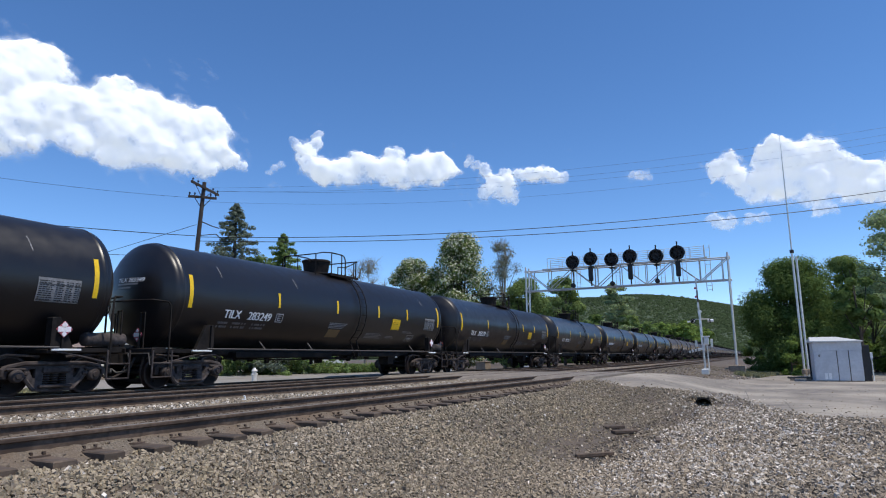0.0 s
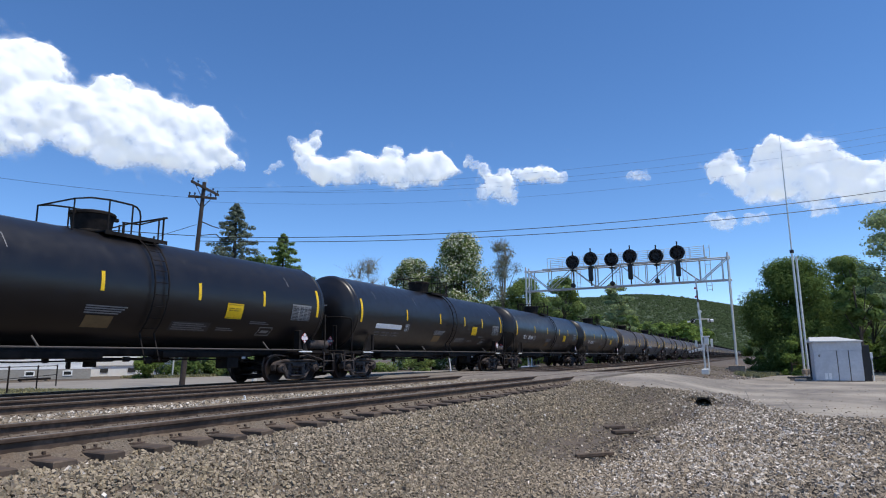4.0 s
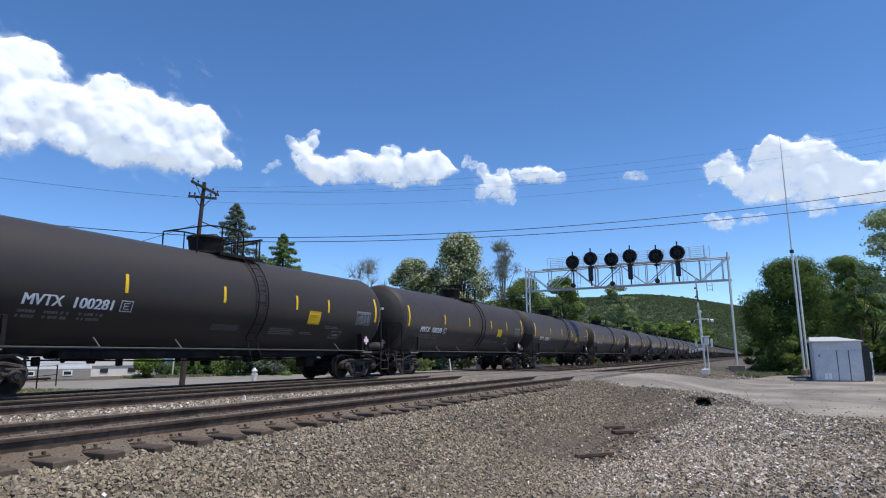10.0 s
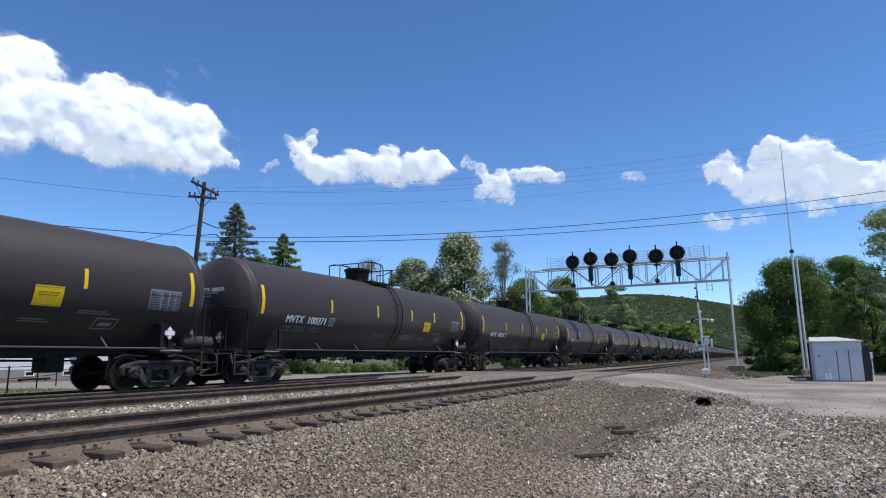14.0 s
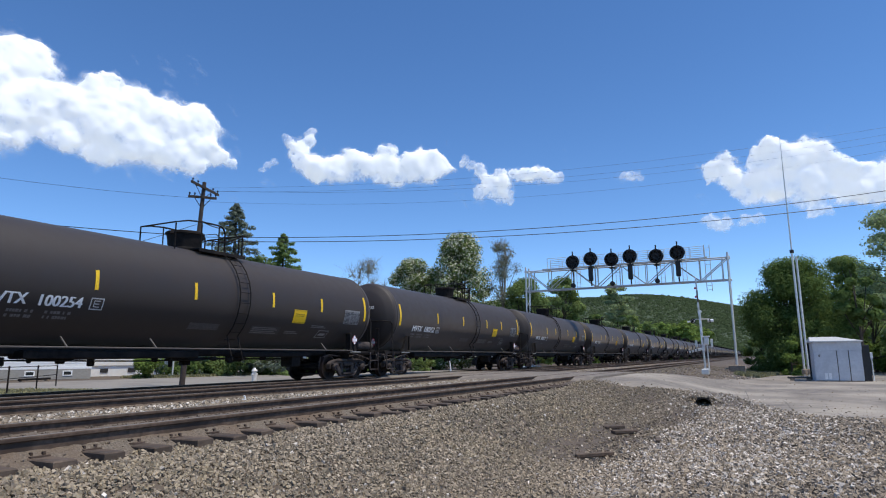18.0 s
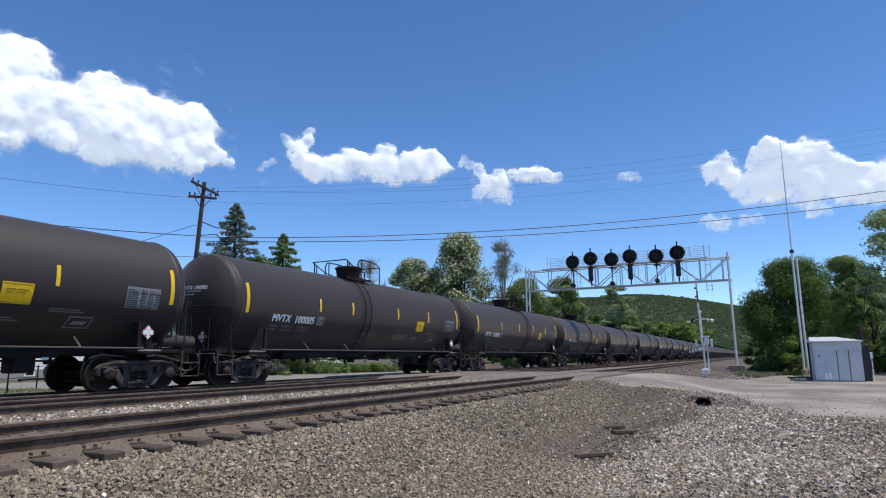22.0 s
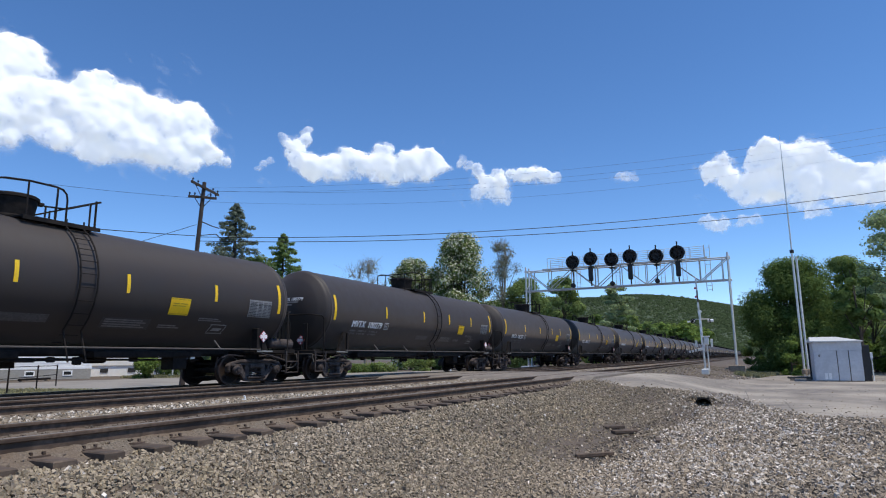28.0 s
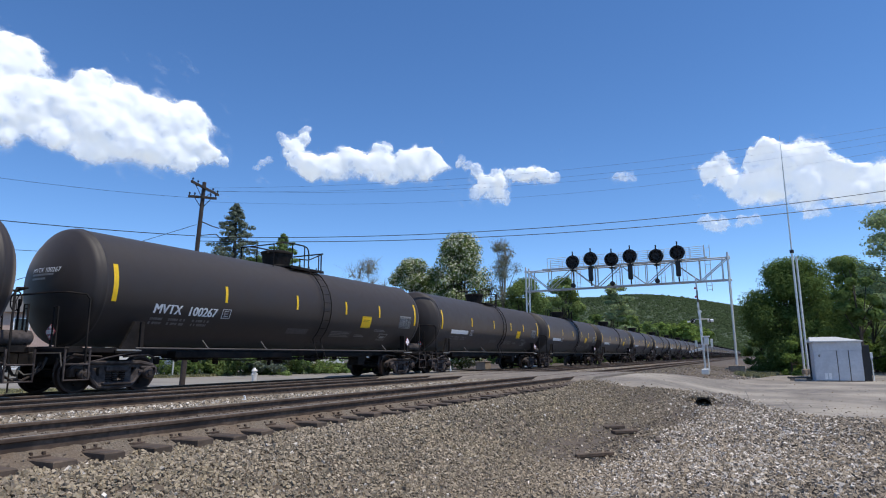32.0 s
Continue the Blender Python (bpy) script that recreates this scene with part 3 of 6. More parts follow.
def sideframe_mesh(y):
    """Cast side frame: arched top, journal jaws, two windows beside the spring seat."""
    outer = [(-1.18, 0.40), (-1.20, 0.58), (-1.08, 0.68), (-0.72, 0.76), (0.72, 0.76), (1.08, 0.68), (1.20, 0.58), (1.18, 0.40), (1.06, 0.40), (1.04, 0.54), (0.74, 0.54), (0.72, 0.42),
             (0.62, 0.36), (0.46, 0.13), (0.34, 0.10), (-0.34, 0.10), (-0.46, 0.13), (-0.62, 0.36), (-0.72, 0.42), (-0.74, 0.54), (-1.04, 0.54), (-1.06, 0.40)]
    holes = [[(s * x, z) for x, z in ((0.60, 0.60), (0.44, 0.62), (0.44, 0.40), (0.49, 0.40))] for s in (-1, 1)]
    middle = [(-0.27, 0.22), (-0.27, 0.62), (0.27, 0.62), (0.27, 0.22)]
    b = Build().plate([outer] + holes + [middle], y - 0.06, y + 0.06)
    out = y - 0.075 if y < 0 else y + 0.075
    # rounded flanges of the casting along its top bow, its tension members and round its windows
    b.pipe([(-1.17, out, 0.45), (-1.16, out, 0.58), (-1.05, out, 0.66), (-0.70, out, 0.73), (0.70, out, 0.73), (1.05, out, 0.66), (1.16, out, 0.58), (1.17, out, 0.45)], 0.050)
    for s in (-1, 1):
        b.pipe([(s * 0.76, out + 0.03, 0.50), (s * 0.64, out + 0.03, 0.36), (s * 0.46, out + 0.03, 0.15), (0, out + 0.03, 0.12)], 0.05)
        # brake beam end and pedestal jaws
        b.box((0.12, 0.10, 0.10), (s * 0.70, out, 0.50), None, 0.03)
        b.box((0.40, 0.12, 0.07), (s * 0.89, out, 0.60), None, 0.025)
    b.box((0.74, 0.16, 0.08), (0, out, 0.22), None, 0.02).box((0.62, 0.14, 0.14), (0, out, 0.58), None, 0.03)
    return b.mesh("sideframe", M_TRUCK, 35)


def build_truck(car, x):
    tk = part("truck", Build().box((0.36, 1.9, 0.26), (0, 0, 0.52), None, 0.04).box((0.5, 0.5, 0.2), (0, 0, 0.70), None, 0.05)
              .box((0.12, 1.5, 0.12), (0.50, 0, 0.42)).box((0.12, 1.5, 0.12), (-0.50, 0, 0.42)), M_TRUCK, car, "cast steel freight truck", at=(x, 0, 0))
    for y in (-0.99, 0.99):
        part("sideframe", SHARED["side" if y < 0 else "side_far"], None, tk)
        b = Build()
        for k in (-0.19, 0.0, 0.19):
            for i in range(5):
                b.lathe([(-0.018, 0.055), (0, 0.085), (0.018, 0.055)], "Z", (k, y + (-0.05 if y < 0 else 0.05), 0.29 + i * 0.052), 8, False)
        tagged(part("spring_nest", SHARED.setdefault("spring%d" % (y > 0), b.mesh("spring_nest", M_TRUCK)), None, tk), kind="stuff")
    part("brake_rigging", SHARED["rigging"], None, tk, "rusty brake rods and hangers")
    for k, s in enumerate((-0.89, 0.89)):
        wheels[k].append(part("wheelset", SHARED["wheelset"], None, tk, "steel wheels on one axle", at=(s, 0, 0.457)))
        for y in (-1.12, 1.12):
            part("bearing", SHARED["bearing"], None, tk, at=(s, y, 0.457))
    return tk


SHARED = {}
wheels = ([], [])


def shared_meshes():
    SHARED["side"], SHARED["side_far"] = sideframe_mesh(-0.99), sideframe_mesh(0.99)
    b = Build()
    b.rod((0, -0.95, 0), (0, 0.95, 0), 0.075, seg=12)
    for s in (-1, 1):
        b.lathe([(s * 0.685, 0.40), (s * 0.685, 0.483), (s * 0.715, 0.483), (s * 0.72, 0.460), (s * 0.82, 0.452), (s * 0.825, 0.40), (s * 0.80, 0.37), (s * 0.77, 0.18), (s * 0.83, 0.12), (s * 0.83, 0.08)], "Y", (0, 0, 0), 22, False)
        b.lathe([(s * 0.685, 0.40), (s * 0.72, 0.36), (s * 0.70, 0.16), (s * 0.66, 0.11), (s * 0.66, 0.07)], "Y", (0, 0, 0), 22, False)
    for k in range(3):
        a = k * math.tau / 3
        b.box((0.05, 1.66, 0.05), (0.25 * math.cos(a), 0, 0.25 * math.sin(a)))
    me = b.mesh("wheelset", M_WHEEL, 35)
    me.materials.append(M_TREAD)
    for p in me.polygons:
        c = p.center
        if math.hypot(c.x, c.z) > 0.42:
            p.material_index = 1
    SHARED["wheelset"] = me
    b = Build()
    for s in (-1, 1):
        b.pipe([(s * 0.42, -0.80, 0.34), (s * 0.36, -0.60, 0.60), (s * 0.36, 0.60, 0.60), (s * 0.42, 0.80, 0.34)], 0.035)
        b.box((0.10, 0.14, 0.30), (s * 0.40, -0.76, 0.46), None, 0.03).box((0.10, 0.14, 0.30), (s * 0.40, 0.76, 0.46), None, 0.03)
        b.pipe([(s * 1.30, -0.86, 0.84), (s * 1.02, -0.90, 0.93), (s * 0.30, -0.90, 0.88)], 0.028)
        b.pipe([(s * 1.36, -0.70, 0.52), (s * 1.30, -0.72, 0.86)], 0.03)
    SHARED["rigging"] = b.mesh("brake_rigging", M_TRUCK)
    SHARED["bearing"] = Build().lathe([(-0.12, 0.02), (-0.12, 0.06), (-0.09, 0.075), (-0.085, 0.12), (-0.05, 0.145), (0.05, 0.145), (0.085, 0.12), (0.09, 0.075), (0.12, 0.06), (0.12, 0.02)], "Y", (0, 0, 0), 14).mesh("bearing", M_TRUCK)


def thicken(me, by, name):
    """Bold strokes: the flat letters laid three times side by side, one just above the other."""
    v = np.empty(len(me.vertices) * 3, np.float32)
    me.vertices.foreach_get("co", v)
    v = v.reshape(-1, 3)
    faces = [tuple(p.vertices) for p in me.polygons]
    b = Build()
    for k in (-1, 0, 1):
        b.add((v + np.array([by * k, 0, 0.003 * (k + 1)])).tolist(), faces)
    return b.mesh(name, M_WHITE, 0)


def lettering(text, size, shear, mat, x, z, name="lettering", squeeze=1.0, head=False):
    """Flat letters of the built-in font, bent onto the near side of the tank; x, z: their lower left corner, squeeze: their width."""
    cu = bpy.data.curves.new("letters", "FONT")
    cu.body, cu.size, cu.shear = text, size, shear
    cu.resolution_u = 3
    ob = bpy.data.objects.new("letters", cu)
    scene.collection.objects.link(ob)
    bpy.context.view_layer.update()
    me = bpy.data.meshes.new_from_object(ob.evaluated_get(bpy.context.evaluated_depsgraph_get()))
    bpy.data.objects.remove(ob)
    me.name = name
    me = thicken(me, size * 0.036, name)
    xs = [v.co.x for v in me.vertices]
    squeeze = squeeze / (max(xs) - min(xs))
    x -= min(xs) * squeeze * (-1 if head else 1)
    if head:
        # on the leading head: x is the distance across, z the height
        for v in me.vertices:
            y, h = x - v.co.x * squeeze, z + v.co.y
            v.co = (head_x(math.hypot(y, h - TANK_Z)) - 0.02 - v.co.z, y, h)
        me.materials.clear()
        me.materials.append(mat)
        return me
    a0 = math.asin((z - TANK_Z) / TANK_R)
    for v in me.vertices:
        a = a0 + v.co.y / TANK_R
        r = TANK_R + 0.012 + v.co.z
        v.co = (x + v.co.x * squeeze, -math.cos(a) * r, TANK_Z + math.sin(a) * r)
    me.materials.clear()
    me.materials.append(mat)
    return me


def build_grit():
    rng = np.random.default_rng(91)
    n = 1500
    x, y = 14 + 24 * rng.random(n) ** 1.3, -5 + 10 * rng.random(n)
    ok = inside(YARD, x, y)
    x, y = x[ok], y[ok]
    s = 0.004 + 0.008 * rng.random(len(x)) ** 2
    return tagged(new("road_grit", stone_mesh("road_grit", x, y, ground_z(x, y) + 0.02 + s * 0.3, s, M_STONE, 7)), "fine loose grit on the dirt road", "gravel", kind="stuff")


build_grit()


def build_car(paint, marks, full=True, strips=(-0.80, 2.20, 4.70), turned=False):
    car = thing("tank_car", ("glossy black" if paint == 0 else "dusty dark grey") + " tank car with yellow strips, coupled in a train", "tank car", "tank train")
    part("tank", SHARED["tank%d" % paint], None, car, "glossy black tank shell" if paint == 0 else "dusty dark grey tank shell")
    # reflective strips
    for x, z0, z1, w in ((-7.62, 2.24, 3.17, 0.13), (7.64, 2.27, 3.22, 0.12)) + tuple((x, 2.47, 2.95, 0.095) for x in (-3.96,) + strips):
        key = "strip%.2f" % x
        if key not in SHARED:
            SHARED[key] = patch(x - w / 2, x + w / 2, z0, z1, 0.014).mesh("reflective_strip", M_YELLOW)
        part("reflective_strip", SHARED[key], None, car)
    part("yellow_panel", SHARED["panel"], None, car, "yellow sign panel")
    tagged(part("sign_text", SHARED["sign_text"], None, car), kind="stuff")
    part("data_panel", SHARED["data"], None, car, "weathered white stencil panel")
    tagged(part("stencil_text", SHARED["data_lines"], None, car), kind="stuff")
    tagged(part("caption_text", SHARED["caption"], None, car), kind="stuff")
    for name in ("small_bar", "head_bar"):
        for me in SHARED[name]:
            part(name, me, None, car)
    part("tag_box", SHARED["tag_box"], None, car)
    for me in SHARED["stencil_patch"][1 - paint:]:
        part("stencil_patch", me, None, car)
    part("stencil_frame", SHARED["stencil_frame"], None, car)
    if paint == 0:
        part("tan_panel", SHARED["tan"], None, car, "tan painted panel")
        tagged(part("panel_text", SHARED["tan_lines"], None, car), kind="stuff")
        for me in SHARED["scuff"]:
            part("scuff", me, None, car, "bare scuffed paint streak")
    part("air_reservoir", SHARED["reservoir"], None, car, "grey air reservoir")
    part("brake_wheel", SHARED["brake_wheel"], None, car)
    if marks:
        first, last = marks.split()
        x0, x1, x2, x3 = (-6.40, -5.49, -5.23, -4.22) if first[0] == "M" else (-6.29, -5.60, -5.30, -4.25)
        part("car_mark", lettering(first, 0.375, 0.04, M_WHITE, x0, 2.03, "car_mark", x1 - x0), None, car, "white italic lettering")
        part("car_number", lettering(last, 0.375, 0.04, M_WHITE, x2, 2.02, "car_number", x3 - x2), None, car, "white italic numerals")
        part("head_lettering", lettering(marks, 0.17, 0.1, M_WHITE, 0.35, 2.94, "head_lettering", 1.0, True), None, car)
    else:
        part("car_mark", SHARED["blank_mark"], None, car)
    for s in (-1, 1):
        build_truck(car, s * 7.12)
        part("foot_plate", SHARED["foot%d%d" % (s, paint)], None, car, "scuffed bare steel edge")
        part("saddle", SHARED["saddle%d" % s], None, car, "steel saddle plate over the truck")
        part("end_sill", SHARED["sill%d" % s], None, car)
        part("coupler", SHARED["coupler%d" % s], None, car)
        part("end_handrail", SHARED["endrail%d" % s], None, car)
        part("uncoupling_lever", SHARED["lever%d" % s], None, car)
        part("air_hose", SHARED["hose%d" % s], None, car)
        part("sill_step", SHARED["endladder%d" % s], None, car)
        for n in range(2):
            part("end_post", SHARED["endpost%d%d" % (s, n)], None, car)
        part("step_brace", SHARED["step_brace%d" % s], None, car)
        part("placard_holder", SHARED["holder%d" % s], None, car)
        part("placard", SHARED["placard%d" % s], None, car, "white and red hazard placard")
        tagged(part("placard_ink", SHARED["ink%d" % s], None, car), kind="stuff")
    part("side_handrail", SHARED["siderail"], None, car)
    part("manway", SHARED["manway"], None, car, "round manway housing")
    top = "turned_" if turned else ""
    part("platform", SHARED[top + "platform"], None, car)
    if full:
        for n in range(2):
            part("guard_hoop", SHARED[top + "hoop%d" % n], None, car)
            part("guard_bar", SHARED[top + "bar%d" % n], None, car)
            part("lead_rail", SHARED[top + "lead%d" % n], None, car)
            part("ladder_stile", SHARED[top + "stile%d" % n], None, car)
        for me in SHARED[top + "crossbar"]:
            part("guard_crossbar", me, None, car)
        for me in SHARED[top + "rung"]:
            part("rung", me, None, car)
    else:
        tagged(part("ladder_and_guard", SHARED["far_top"], None, car), kind="stuff")
    part("centre_sill", SHARED["centre_sill"], None, car)
    part("bottom_outlet", SHARED["outlet"], None, car)
    part("brake_gear", SHARED["brake"], None, car)
    part("valve_tag", SHARED["valve_tag"], None, car, "small white valve plate")
    return car


def car_meshes():
    shared_meshes()
    for k in (0, 1):
        SHARED["tank%d" % k] = tank_mesh(M_TANK[k])
    SHARED["panel"] = patch(3.33, 3.99, 2.02, 2.47, 0.02).mesh("yellow_panel", M_YELLOW)
    b = Build()
    for x0, x1, z0, z1 in ((3.42, 3.62, 2.315, 2.335), (3.66, 3.90, 2.315, 2.335), (3.42, 3.56, 2.255, 2.27), (3.60, 3.84, 2.255, 2.27), (3.36, 3.96, 2.435, 2.445), (3.36, 3.96, 2.045, 2.055)):
        q = patch(x0, x1, z0, z1, 0.026, 2, 2)
        b.add(q.v, q.f)
    SHARED["sign_text"] = b.mesh("sign_text", M_OLIVE)
    SHARED["blank_mark"] = patch(-6.45, -4.35, 2.04, 2.24, 0.012, 2, 3).mesh("car_mark", M_WHITE)
    SHARED["tan"] = patch(-0.98, -0.25, 1.60, 1.88, 0.014, 2, 3).mesh("tan_panel", M_TAN)
    b = Build()
    for k in range(4):
        q = patch(-1.06, -0.16 + 0.07 * k, 1.925 + 0.055 * k, 1.955 + 0.055 * k, 0.012, 2, 3)
        b.add(q.v, q.f)
    SHARED["tan_lines"] = b.mesh("panel_lines", M_GREY_MARK)
    SHARED["scuff"] = []
    for x in (-6.47, -3.0, 6.1):
        b = Build()
        for k in range(3):
            q = patch(x + 0.02 * k, x + 0.02 * k + 0.022, 3.46 - 0.12 * k, 3.56 - 0.10 * k, 0.006, 2, 3, -0.03)
            b.add(q.v, q.f)
        SHARED["scuff"].append(b.mesh("scuff", M_GREY_MARK))
    SHARED["head_bar"] = []
    for z, x0, x1 in ((2.86, 0.35, -0.45), (2.76, 0.35, -0.20)):
        pts = []
        for k in range(7):
            y = x0 + (x1 - x0) * k / 6
            for h in (z, z + 0.05):
                pts.append((head_x(math.hypot(y, h - TANK_Z)) - 0.02, y, h))
        SHARED["head_bar"].append(Build().add(pts, [(2 * k, 2 * k + 1, 2 * k + 3, 2 * k + 2) for k in range(6)]).mesh("head_bar", M_GREY_MARK))
    SHARED["reservoir"] = Build().lathe([(7.75, 0.02), (7.76, 0.12), (7.80, 0.17), (8.85, 0.17), (8.89, 0.12), (8.90, 0.02)], "X", (0, -0.95, 1.30), 18).mesh("air_reservoir", M_TRUCK)
    b = Build().rod((-8.72, 0.55, 1.1), (-8.72, 0.55, 2.3), 0.03, seg=6)
    ring = [(-8.80, 0.55 + 0.24 * math.cos(k * math.tau / 14), 2.25 + 0.24 * math.sin(k * math.tau / 14)) for k in range(15)]
    b.pipe(ring, 0.016)
    for k in range(0, 14, 5):
        b.rod((-8.80, 0.55, 2.25), ring[k], 0.012, seg=5)
    SHARED["brake_wheel"] = b.mesh("brake_wheel", M_FRAME)
    b = Build()
    rng = random.Random(4)
    for r in range(10):
        for x0, x1 in ((6.30, 6.62), (6.68, 6.86), (6.91, 7.07), (7.12, 7.26)):
            x = x0
            while x < x1 - 0.03:
                w = 0.03 + 0.07 * rng.random()
                q = patch(x, min(x + w, x1), 2.145 + r * 0.046, 2.163 + r * 0.046, 0.022, 2, 2)
                b.add(q.v, q.f)
                x += w + 0.018
    for z in (2.135, 2.50):
        q = patch(6.28, 7.28, z - 0.004, z + 0.004, 0.022, 2, 2)
        b.add(q.v, q.f)
    SHARED["data_lines"] = b.mesh("data_lines", M_SIGNAL)
    SHARED["data"] = patch(6.27, 7.26, 2.11, 2.64, 0.016).mesh("data_panel", M_GREY_MARK)
    b = Build()
    for x0, x1 in ((-6.42, -6.02), (-5.84, -5.18), (-5.02, -4.42)):
        for z in (1.855, 1.745):
            x = x0
            while x < x1 - 0.04:
                w = 0.035 + 0.04 * rng.random()
                q = patch(x, x + w, z, z + 0.062, 0.01, 2, 3)
                b.add(q.v, q.f)
                x += w + (0.016 if rng.random() < 0.75 else 0.07)
    SHARED["caption"] = b.mesh("caption_text", M_FAINT)
    SHARED["stencil_patch"] = [patch(-0.90, 0.22, 1.66, 1.84, 0.008, 2, 4).mesh("stencil_patch", M_PATCH), patch(1.52, 2.92, 1.60, 1.86, 0.008, 2, 4).mesh("stencil_patch", M_FADED)]
    SHARED["small_bar"] = []
    for x0, x1, z, h in ((1.6, 2.8, 1.74, 0.10), (1.6, 2.8, 1.63, 0.08), (3.2, 3.9, 1.66, 0.12), (4.45, 5.30, 1.90, 0.08)):
        for k in range(max(1, round(h / 0.05))):
            SHARED["small_bar"].append(patch(x0, x1 - 0.13 * (k % 2), z + k * 0.052, z + k * 0.052 + 0.03, 0.01, 2, 3).mesh("small_bar", M_FAINT))
    b = Build()
    for x0, x1, z0, z1 in ((-4.03, -3.69, 2.255, 2.28), (-4.03, -3.69, 2.00, 2.025), (-4.03, -4.005, 2.025, 2.255), (-3.715, -3.69, 2.025, 2.255), (-3.94, -3.78, 2.06, 2.08), (-3.94, -3.78, 2.20, 2.22), (-3.94, -3.92, 2.08, 2.20), (-3.94, -3.80, 2.13, 2.15)):
        q = patch(x0, x1, z0, z1, 0.01, 2, 3)
        b.add(q.v, q.f)
    f = Build()
    for x0, x1, z0, z1 in ((4.95, 5.55, 1.80, 1.825), (4.95, 5.55, 1.56, 1.585), (4.95, 4.975, 1.585, 1.80), (5.525, 5.55, 1.585, 1.80), (5.08, 5.42, 1.64, 1.72)):
        q = patch(x0, x1, z0, z1, 0.01, 2, 3, 0.06)
        f.add(q.v, q.f)
    SHARED["stencil_frame"] = f.mesh("stencil_frame", M_GREY_MARK)
    SHARED["tag_box"] = b.mesh("tag_box", M_STENCIL)
    for s in (-1, 1):
        b = Build()
        # saddle: sloped web plates each side and the pad under the tank
        for side in (-1, 1):
            b.prism([(s * 7.30, 1.02), (s * 6.72, 1.02), (s * 6.78, 1.78), (s * 6.92, 1.78)], side * 1.40, side * 1.30)
            b.box((0.10, 0.22, 0.74), (s * 6.74, side * 1.36, 1.40), None, 0.02)
        b.box((0.75, 2.80, 0.10), (s * 7.05, 0, 1.00), None, 0.02).box((0.40, 1.5, 0.30), (s * 7.12, 0, 0.90), None, 0.04)
        SHARED["saddle%d" % s] = b.mesh("saddle", M_FRAME)
        for k, mat in enumerate((M_WHITE, M_SILL)):
            SHARED["foot%d%d" % (s, k)] = Build().box((0.70, 0.03, 0.045), (s * 7.08, -1.452, 1.035), None, 0.006).mesh("foot_plate", mat)
        b = Build().box((2.6, 0.5, 0.42), (s * 7.75, 0, 0.90), None, 0.03).box((0.12, 2.7, 0.14), (s * 8.62, 0, 1.03), None, 0.02).box((0.42, 2.6, 0.05), (s * 8.42, 0, 1.10))
        b.box((1.6, 0.10, 0.10), (s * 7.85, -1.30, 1.03)).box((1.6, 0.10, 0.10), (s * 7.85, 1.30, 1.03))
        SHARED["sill%d" % s] = b.mesh("end_sill", M_FRAME)
        b = Build().box((0.5, 0.14, 0.18), (s * 8.72, 0, 0.86), None, 0.03).box((0.26, 0.34, 0.28), (s * 8.94, 0.03 * s, 0.86), None, 0.06)
        b.pipe([(s * 8.55, -0.30, 0.75), (s * 8.75, -0.32, 0.45), (s * 8.95, -0.28, 0.34), (s * 9.06, -0.2, 0.36)], 0.03)
        SHARED["coupler%d" % s] = b.mesh("coupler", M_TRUCK)
        r = 0.020
        b = Build()
        b.pipe([(s * 8.20, -1.42, 0.55), (s * 8.20, -1.42, 2.24), (s * 8.26, -1.36, 2.36), (s * 8.60, -1.15, 2.40), (s * 8.74, -0.6, 2.40), (s * 8.74, 1.1, 2.40), (s * 8.66, 1.36, 2.30), (s * 8.60, 1.40, 1.1)], r + 0.006)
        SHARED["lever%d" % s] = Build().pipe([(s * 8.76, -1.42, 0.66), (s * 8.76, -1.34, 0.96), (s * 8.80, -0.35, 0.96), (s * 8.90, -0.05, 1.02)], 0.018).mesh("uncoupling_lever", M_RAILING)
        SHARED["hose%d" % s] = Build().pipe([(s * 8.62, -0.62, 0.86), (s * 8.70, -0.60, 0.62), (s * 8.82, -0.52, 0.48), (s * 8.98, -0.40, 0.46), (s * 9.05, -0.30, 0.56)], 0.032).mesh("air_hose", M_SIGNAL)
        SHARED["endrail%d" % s] = b.mesh("end_handrail", M_FRAME)
        for n, y in enumerate((-1.05, 0.15)):
            SHARED["endpost%d%d" % (s, n)] = Build().pipe([(s * 8.72, y, 1.1), (s * 8.72, y, 2.05), (s * 8.72, y + 0.16, 2.05), (s * 8.72, y + 0.16, 1.1)], 0.022).mesh("end_post", M_FRAME)
        SHARED["step_brace%d" % s] = Build().pipe([(s * 6.75, -1.42, 1.02), (s * 7.6, -1.42, 0.86), (s * 8.2, -1.42, 0.72)], r).mesh("step_brace", M_TRUCK)
        b = Build()
        b.pipe([(s * 8.72, -1.46, 1.04), (s * 8.72, -1.46, 0.34), (s * 8.12, -1.46, 0.34), (s * 8.12, -1.46, 1.04)], 0.028)
        b.pipe([(s * 8.72, -1.46, 0.70), (s * 8.12, -1.46, 0.70)], 0.022)
        SHARED["endladder%d" % s] = b.mesh("sill_step", M_TRUCK)
        q = Matrix.Rotation(radians(45), 3, "Y")
        if s > 0:
            at, flat = Vector((6.98, -1.47, 1.50)), q
            bd = Build().box((0.27, 0.012, 0.27), at, flat)
            post = Build().box((0.05, 0.03, 0.5), at + Vector((0, 0.03, -0.22)))
            ink = Build().box((0.30, 0.006, 0.12), at + Vector((0, -0.011, 0.0))).box((0.11, 0.006, 0.11), at + Vector((0, -0.011, 0.098)), flat).box((0.09, 0.006, 0.09), at + Vector((0, -0.011, -0.11)), flat)
        else:
            at, flat = Vector((-8.66, -0.72, 1.46)), Matrix.Rotation(radians(45), 3, "X")
            bd = Build().box((0.012, 0.27, 0.27), at, flat)
